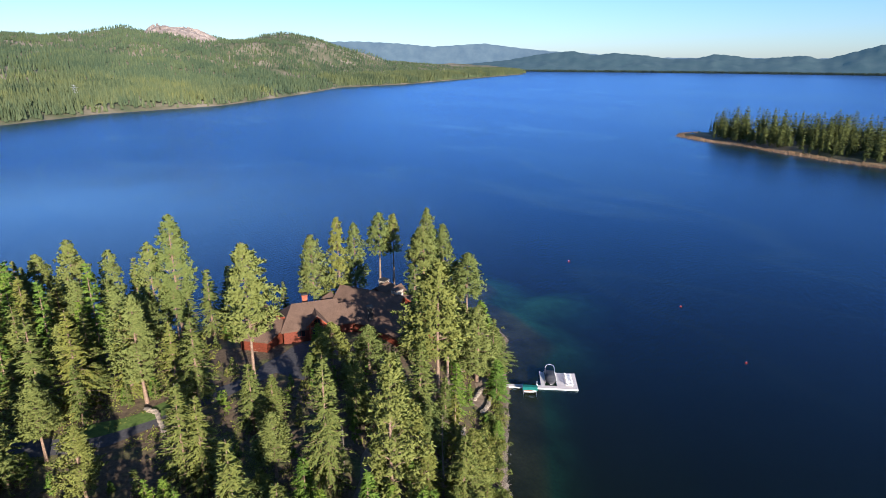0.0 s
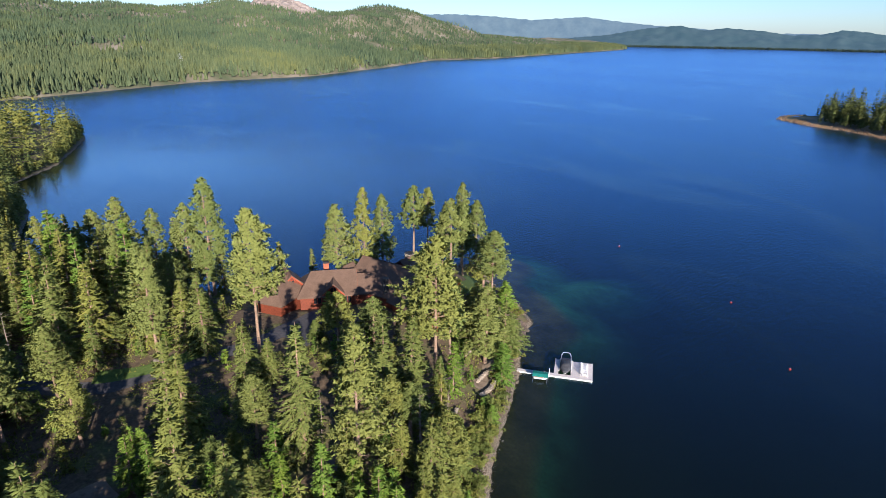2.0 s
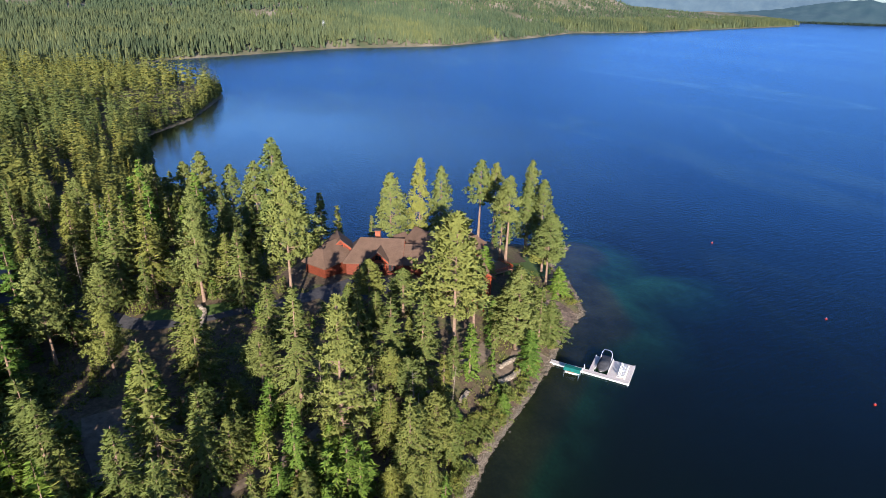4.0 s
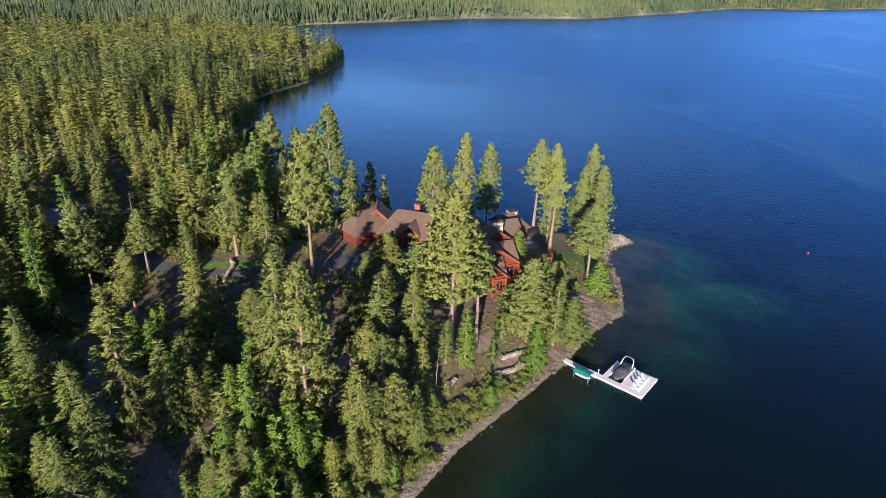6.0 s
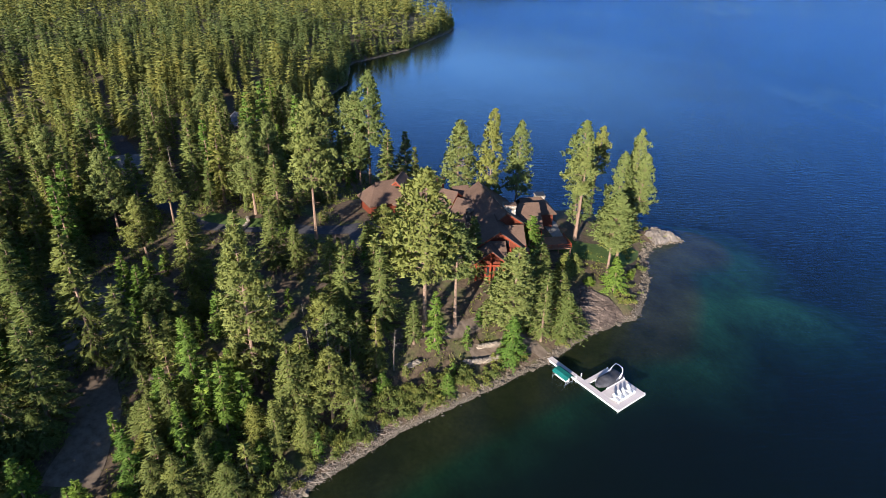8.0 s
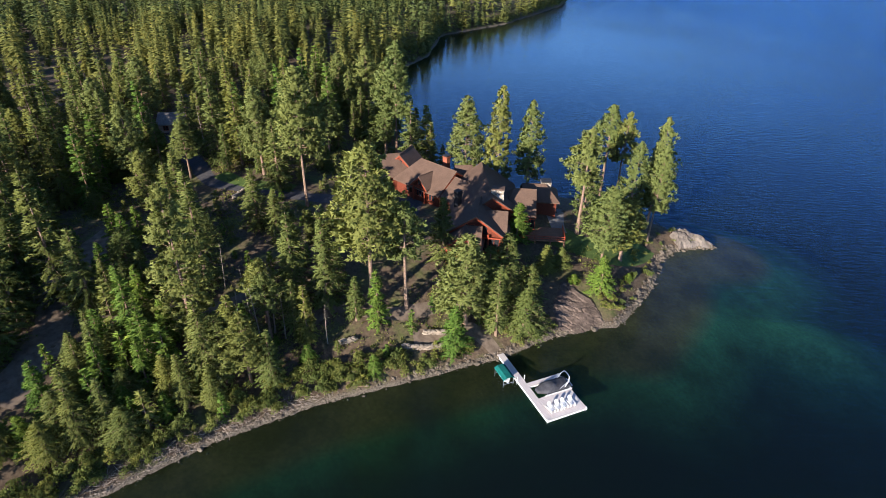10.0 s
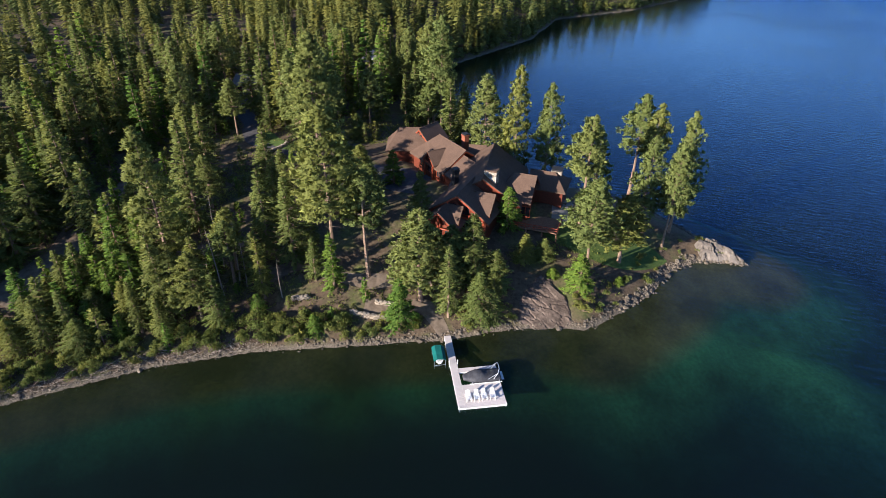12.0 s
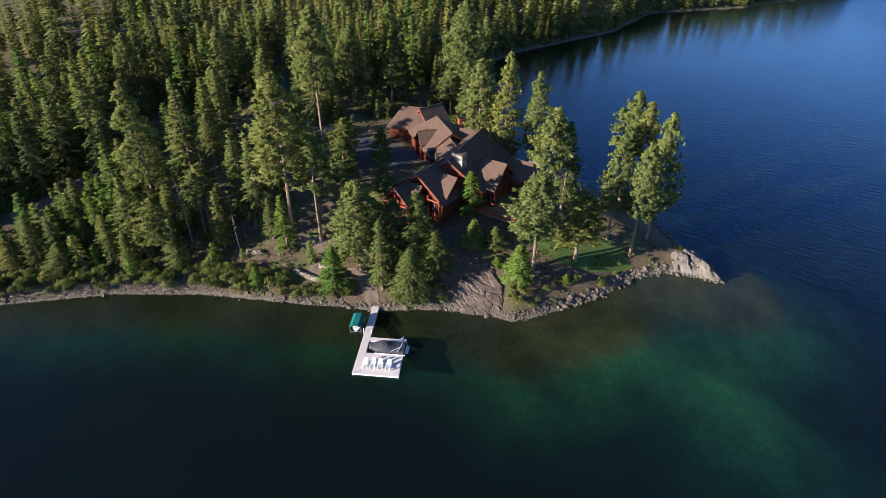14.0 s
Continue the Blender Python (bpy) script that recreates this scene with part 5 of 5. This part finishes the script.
for y in (-1.3, 1.3):
    bm = bmesh.new()
    beam(bm, mboat @ Vector((4.3, y, 1.0)), mboat @ Vector((6.1, y * 0.94, 2.2)), 0.055)
    part("tower_brace", bm, ALU, boat)
bm = bmesh.new()
box(bm, L + 0.1, -1.0, 0.4, L + 0.75, 1.0, 0.5, mboat)
part("swim_platform", bm, WHITE, boat)
lift = new("boat_lift")
tagged(lift, "white boat lift frame holding the covered boat", "lift")
for y in (-1.5, 1.5):
    bm = bmesh.new()
    beam(bm, mboat @ Vector((1.2, y, 0.45)), mboat @ Vector((6.9, y, 0.45)), 0.1)
    part("guide_rail", bm, WHITE, lift)
    for x in (1.6, 6.4):
        bm = bmesh.new()
        beam(bm, mboat @ Vector((x, y, -0.5)), mboat @ Vector((x, y, 0.9)), 0.08)
        part("leg", bm, ALU, lift)


# ---- reclining chairs on the dock ----
def deck_chair():
    top = new("deck_chair")
    tagged(top, "white plastic adirondack chair facing the water on the dock", "chair", "chairs on the dock")
    bm = bmesh.new()
    for k in range(5):
        box(bm, -0.05 + 0.11 * k, -0.28, 0.36 - 0.03 * k, 0.05 + 0.11 * k, 0.28, 0.39 - 0.03 * k)
    part("seat", bm, WHITE, top)
    for k in range(5):
        bm = bmesh.new()
        y = -0.24 + 0.12 * k
        h = 1.02 - 0.06 * abs(k - 2)
        box(bm, -0.015, y - 0.052, 0, 0.015, y + 0.052, h, pose(0.46, 0, 0.22, 0, 24, 0))
        part("back_slat", bm, WHITE, top)
    for y in (-0.34, 0.34):
        bm = bmesh.new()
        box(bm, -0.2, y - 0.07, 0.56, 0.62, y + 0.07, 0.59)
        part("armrest", bm, WHITE, top)
        bm = bmesh.new()
        box(bm, -0.14, y - 0.05, 0, -0.05, y + 0.05, 0.56)
        part("front_leg", bm, WHITE, top)
        bm = bmesh.new()
        box(bm, -0.05, y - 0.03, 0.0, 0.95, y + 0.03, 0.12, pose(0, 0, 0.24, 0, 13, 0))
        part("back_leg", bm, WHITE, top)
    return top


chair = deck_chair()
for k, (y, a) in enumerate(((-2.0, 3), (-3.35, -3), (-4.7, 4), (-6.1, -5))):
    copy_thing(chair, mdock @ pose(1.5, y, 0.46, 0, 0, a) @ Matrix.Diagonal((1.75, 1.2, 1.05, 1)))
for o in (*chair.children, chair):
    bpy.data.objects.remove(o)

# ---- small boat under a teal canopy ----
can = new("canopy_lift")
tagged(can, "teal canvas canopy on a small boat lift beside the walkway", "canopy")
mc = mdock @ pose(12.6, 1.75, 0, 0, 0, 0)
rings = []
for x in (-1.9, -0.6, 0.6, 1.9):
    rings.append([mc @ Vector((x, y, z)) for y, z in ((-1.15, 1.35), (-1.12, 1.62), (-0.55, 1.95), (0.55, 1.95), (1.12, 1.62), (1.15, 1.35), (1.05, 1.5), (0.5, 1.85), (-0.5, 1.85), (-1.05, 1.5))])
bm = bmesh.new()
loft(bm, rings)
part("canopy", bm, TEAL, can, "faded teal canvas top")
for x in (-1.7, 1.7):
    for y in (-1.05, 1.05):
        bm = bmesh.new()
        beam(bm, mc @ Vector((x, y, -0.5)), mc @ Vector((x, y, 1.6)), 0.05)
        part("leg", bm, ALU, can)
    bm = bmesh.new()
    beam(bm, mc @ Vector((x, -1.05, 0.3)), mc @ Vector((x, 1.05, 0.3)), 0.05)
    part("crossbar", bm, ALU, can)
ski = new("small_boat")
tagged(ski, "small maroon and white boat hanging under the teal canopy", "boat")
bm = bmesh.new()
loft(bm, [[mc @ Vector((x, w * c, z)) for c, z in ((-1, 0.85), (-0.8, 0.45), (0.8, 0.45), (1, 0.85))] for x, w in ((-1.6, 0.25), (-1.1, 0.7), (0, 0.85), (1.5, 0.8))])
part("hull", bm, WHITE, ski)
bm = bmesh.new()
box(bm, -0.6, -0.6, 0.86, 1.3, 0.6, 1.0, mc)
part("deck", bm, BRICK, ski, "maroon deck")


# ---- buoys ----
for x, y in ((90.4, 159.4), (85.8, 199.5), (55, 247)):
    b = new("buoy")
    tagged(b, "small round red mooring buoy afloat", "buoy", "mooring buoys")
    bm = bmesh.new()
    bmesh.ops.create_uvsphere(bm, u_segments=16, v_segments=10, radius=0.29, matrix=Matrix.Translation((x, y, 0.12)))
    part("float", bm, REDP, b)
    bm = bmesh.new()
    beam(bm, (x, y, 0.4), (x, y, 0.62), 0.05)
    part("ring", bm, ALU, b)


# ---- shrubs and young trees on the bank ----
def shrub_type(seed, foliage):
    rng = np.random.default_rng(seed)
    n = 520
    d = rng.normal(size=(n, 3))
    d[:, 2] = np.abs(d[:, 2]) * 0.9
    d /= np.linalg.norm(d, axis=1, keepdims=True)
    lobes = rng.normal(size=(8, 3)) * np.array([0.5, 0.5, 0.28]) + np.array([0, 0, 0.7])
    at = lobes[rng.integers(8, size=n)] + d * rng.uniform(0.3, 0.6, (n, 1))
    at[:, 2] = np.maximum(at[:, 2], 0.05)
    v, f = sprays(rng, at, d + rng.normal(size=(n, 3)) * 0.5, rng.uniform(0.16, 0.30, n), rng.uniform(0.07, 0.12, n))
    top = new("bush")
    tagged(top, "leafy yellow-green shrub on the stony bank", "bush", "shrubs on the bank")
    c = new("foliage", leafy_mesh("foliage", v, f, foliage, np.zeros(3), 0.6, 0.6))
    c.parent = top
    bm = bmesh.new()
    for p in lobes:
        beam(bm, (0, 0, -0.2), p, 0.03, 5)
    part("stem", bm, BARK, top)
    return top


def undergrowth():
    """Low brush and grass tufts, too many to count, between the trees."""
    rng = np.random.default_rng(31)
    x, y = rng.uniform(-115, 20, 26000), rng.uniform(38, 182, 26000)
    d = inside_distance(SHORE, x, y)
    ok = (d > 2.2) & (wobble(x, y, 0.16, 2.0) + rng.uniform(-0.5, 0.5, x.shape) > 0.1) & ~((x > -52) & (x < 2) & (y > 134) & (y < 181)) & ~((x > 7) & (y > 156) & (y < 172))
    x, y = x[ok], y[ok]
    lanes = (DRIVE, ROAD, [(-33, 129), (-28, 141)], [(4.5, 108), (1.5, 113), (2, 119), (6, 124), (8, 130), (8, 137)], [(13, 129), (15, 135), (14, 141), (21, 143.5)], TRACK)
    ok = np.array([all(off_lane(a, b, lane, w) for lane, w in zip(lanes, (2.8, 4.0, 6.5, 1.9, 1.9, 1.4))) for a, b in zip(x, y)])
    p = np.stack([x[ok], y[ok], height(x[ok], y[ok])], -1)
    q = np.repeat(p, 8, axis=0)
    n = len(q)
    big = np.repeat(rng.uniform(0.4, 1.2, len(p)), 8)
    q[:, :2] += rng.normal(size=(n, 2)) * 0.45 * big[:, None]
    v, f = sprays(rng, q, rng.normal(size=(n, 3)) * 0.7 + np.array([0, 0, 0.9]), big * rng.uniform(0.3, 0.6, n), big * rng.uniform(0.12, 0.22, n))
    ob = new("undergrowth", leafy_mesh("undergrowth", v, f, SHRUB, np.repeat(p, 8, axis=0), 0.9, 0.5))
    tagged(ob, "low green brush and grass on the forest floor", "undergrowth", kind="stuff")


undergrowth()
bushes = [shrub_type(61, SHRUB), shrub_type(62, SHRUB), shrub_type(63, FIR)]
rnd = random.Random(21)
count = 0
while count < 240:
    t = rnd.uniform(3, 9.6) if count < 205 else rnd.uniform(9, 17)
    k = int(t)
    a, b = SHORE[k], SHORE[k + 1]
    p = a + (b - a) * (t - k)
    d = (b - a) / math.dist(a, b)
    x, y = p + np.array([-d[1], d[0]]) * rnd.uniform(1.0, 6.0)
    if float(inside_distance(SHORE, np.array([x]), np.array([y]))[0]) < 0.9 or 158 < y < 170 and x > 10 or math.hypot(x - 19, y - 143) < 4 or not all(off_lane(x, y, line, 2.0) for line in WALLS) or not off_lane(x, y, [(13, 129), (15, 135), (14, 141), (21, 143.5)], 2.2):
        continue
    count += 1
    s = rnd.uniform(0.6, 1.9) * (0.5 if y > 150 else 0.7)
    copy_thing(rnd.choice(bushes), pose(x, y, float(height(x, y)), 0, 0, rnd.uniform(0, 360)) @ Matrix.Diagonal((s, s, s * rnd.uniform(0.8, 1.5), 1)))
for b in bushes:
    for o in (*b.children, b):
        bpy.data.objects.remove(o)


# ---- cabins in the woods and across the lake ----
def cabin(x, y, ang, length, half, wall_h, rise, wall, roof, label):
    top = new("cabin")
    tagged(top, label, "house")
    z = float(height(x, y)) - 0.3
    m = pose(x, y, z, 0, 0, ang)
    h = length / 2
    bm = bmesh.new()
    v = [bm.verts.new(m @ Vector(p)) for p in ((-h, -half, 0), (h, -half, 0), (h, half, 0), (-h, half, 0), (-h, -half, wall_h), (h, -half, wall_h), (h, half, wall_h), (-h, half, wall_h),
                                              (-h, 0, wall_h + rise), (h, 0, wall_h + rise))]
    for f in ((0, 1, 5, 4), (2, 3, 7, 6), (1, 2, 6, 9, 5), (3, 0, 4, 8, 7), (3, 2, 1, 0)):
        bm.faces.new([v[i] for i in f])
    part("wall", bm, wall, top)
    k = rise / half
    for sg in (-1, 1):
        bm = bmesh.new()
        slab(bm, [m @ Vector(p) for p in ((-h - 0.6, sg * (half + 0.6), wall_h - 0.6 * k + 0.3), (h + 0.6, sg * (half + 0.6), wall_h - 0.6 * k + 0.3), (h + 0.6, 0, wall_h + rise + 0.3), (-h - 0.6, 0, wall_h + rise + 0.3))], 0.25)
        part("roof", bm, roof, top)
    for xx in (-h * 0.5, h * 0.5):
        window(top, m @ pose(0, 0, 0, 0, 0, -90), xx, wall_h * 0.55, 1.4, 1.3, half, 2)


cabin(-134, 146, 15, 13, 4.5, 3.2, 2.6, TANWALL, GREYROOF, "cabin with a weathered grey roof among the firs")
cabin(-112, 98, 70, 9, 4, 3.0, 2.4, TANWALL, GREYROOF, "small grey-roofed cabin in a clearing of the wood")
for x, y, a in ((-604, 966, 20), (-618, 932, 30)):
    cabin(x, y, a, 11, 4, 3.4, 2.6, TANWALL, GREYROOF, "pale lakeside cabin on the far shore")

pylon = new("pylon")
tagged(pylon, "grey lattice power pylon above the far woods", "pylon")
px, py = -623, 985
pz = float(height(px, py))
for sx in (-1, 1):
    for sy in (-1, 1):
        bm = bmesh.new()
        beam(bm, (px + 4 * sx, py + 4 * sy, pz - 0.5), (px + 0.8 * sx, py + 0.8 * sy, pz + 24), 0.12, 5)
        part("leg", bm, ALU, pylon)
for h, w in ((16, 5), (19.5, 6), (23, 4)):
    bm = bmesh.new()
    beam(bm, (px - w, py, pz + h), (px + w, py, pz + h), 0.16, 5)
    part("crossarm", bm, ALU, pylon)
for k in range(5):
    r0, r1 = 4 - 0.64 * k, 4 - 0.64 * (k + 1)
    for sg in (-1, 1):
        bm = bmesh.new()
        beam(bm, (px - r0 * sg, py - r0, pz + 4.8 * k), (px + r1 * sg, py - r1, pz + 4.8 * (k + 1)), 0.1, 4)
        part("brace", bm, ALU, pylon)


# ---- bleached driftwood and dead brush at the water's edge ----
def driftwood():
    rng = np.random.default_rng(17)
    pts = SHORE[3:7]
    V, F, at = [], [], 0
    for a, b in zip(pts, pts[1:]):
        ln = math.dist(a, b)
        d = (b - a) / ln
        for _ in range(int(ln * 18)):
            p = a + (b - a) * rng.uniform() + np.array([-d[1], d[0]]) * rng.uniform(0.2, 2.4)
            z = max(float(height(p[0], p[1])), 0) + 0.1
            t = rng.uniform(0, 6.28)
            w = np.array([math.cos(t), math.sin(t), rng.uniform(-0.05, 0.55)]) * rng.uniform(0.8, 2.6)
            r = rng.uniform(0.02, 0.06)
            c = np.array([p[0], p[1], z])
            s1, s2 = np.array([-w[1], w[0], 0]) / np.hypot(w[0], w[1]) * r, np.array([0, 0, r * 1.5])
            V.append(np.stack([c + s1, c - s1, c + s2, c + w]))
            F.append(np.array([(0, 1, 3), (1, 2, 3), (2, 0, 3)]) + at)
            at += 4
    ob = new("driftwood", mesh_of("driftwood", np.concatenate(V), np.concatenate(F), DRIFT))
    tagged(ob, "bleached grey driftwood and dead brush along the bank", "driftwood", kind="stuff")


driftwood()
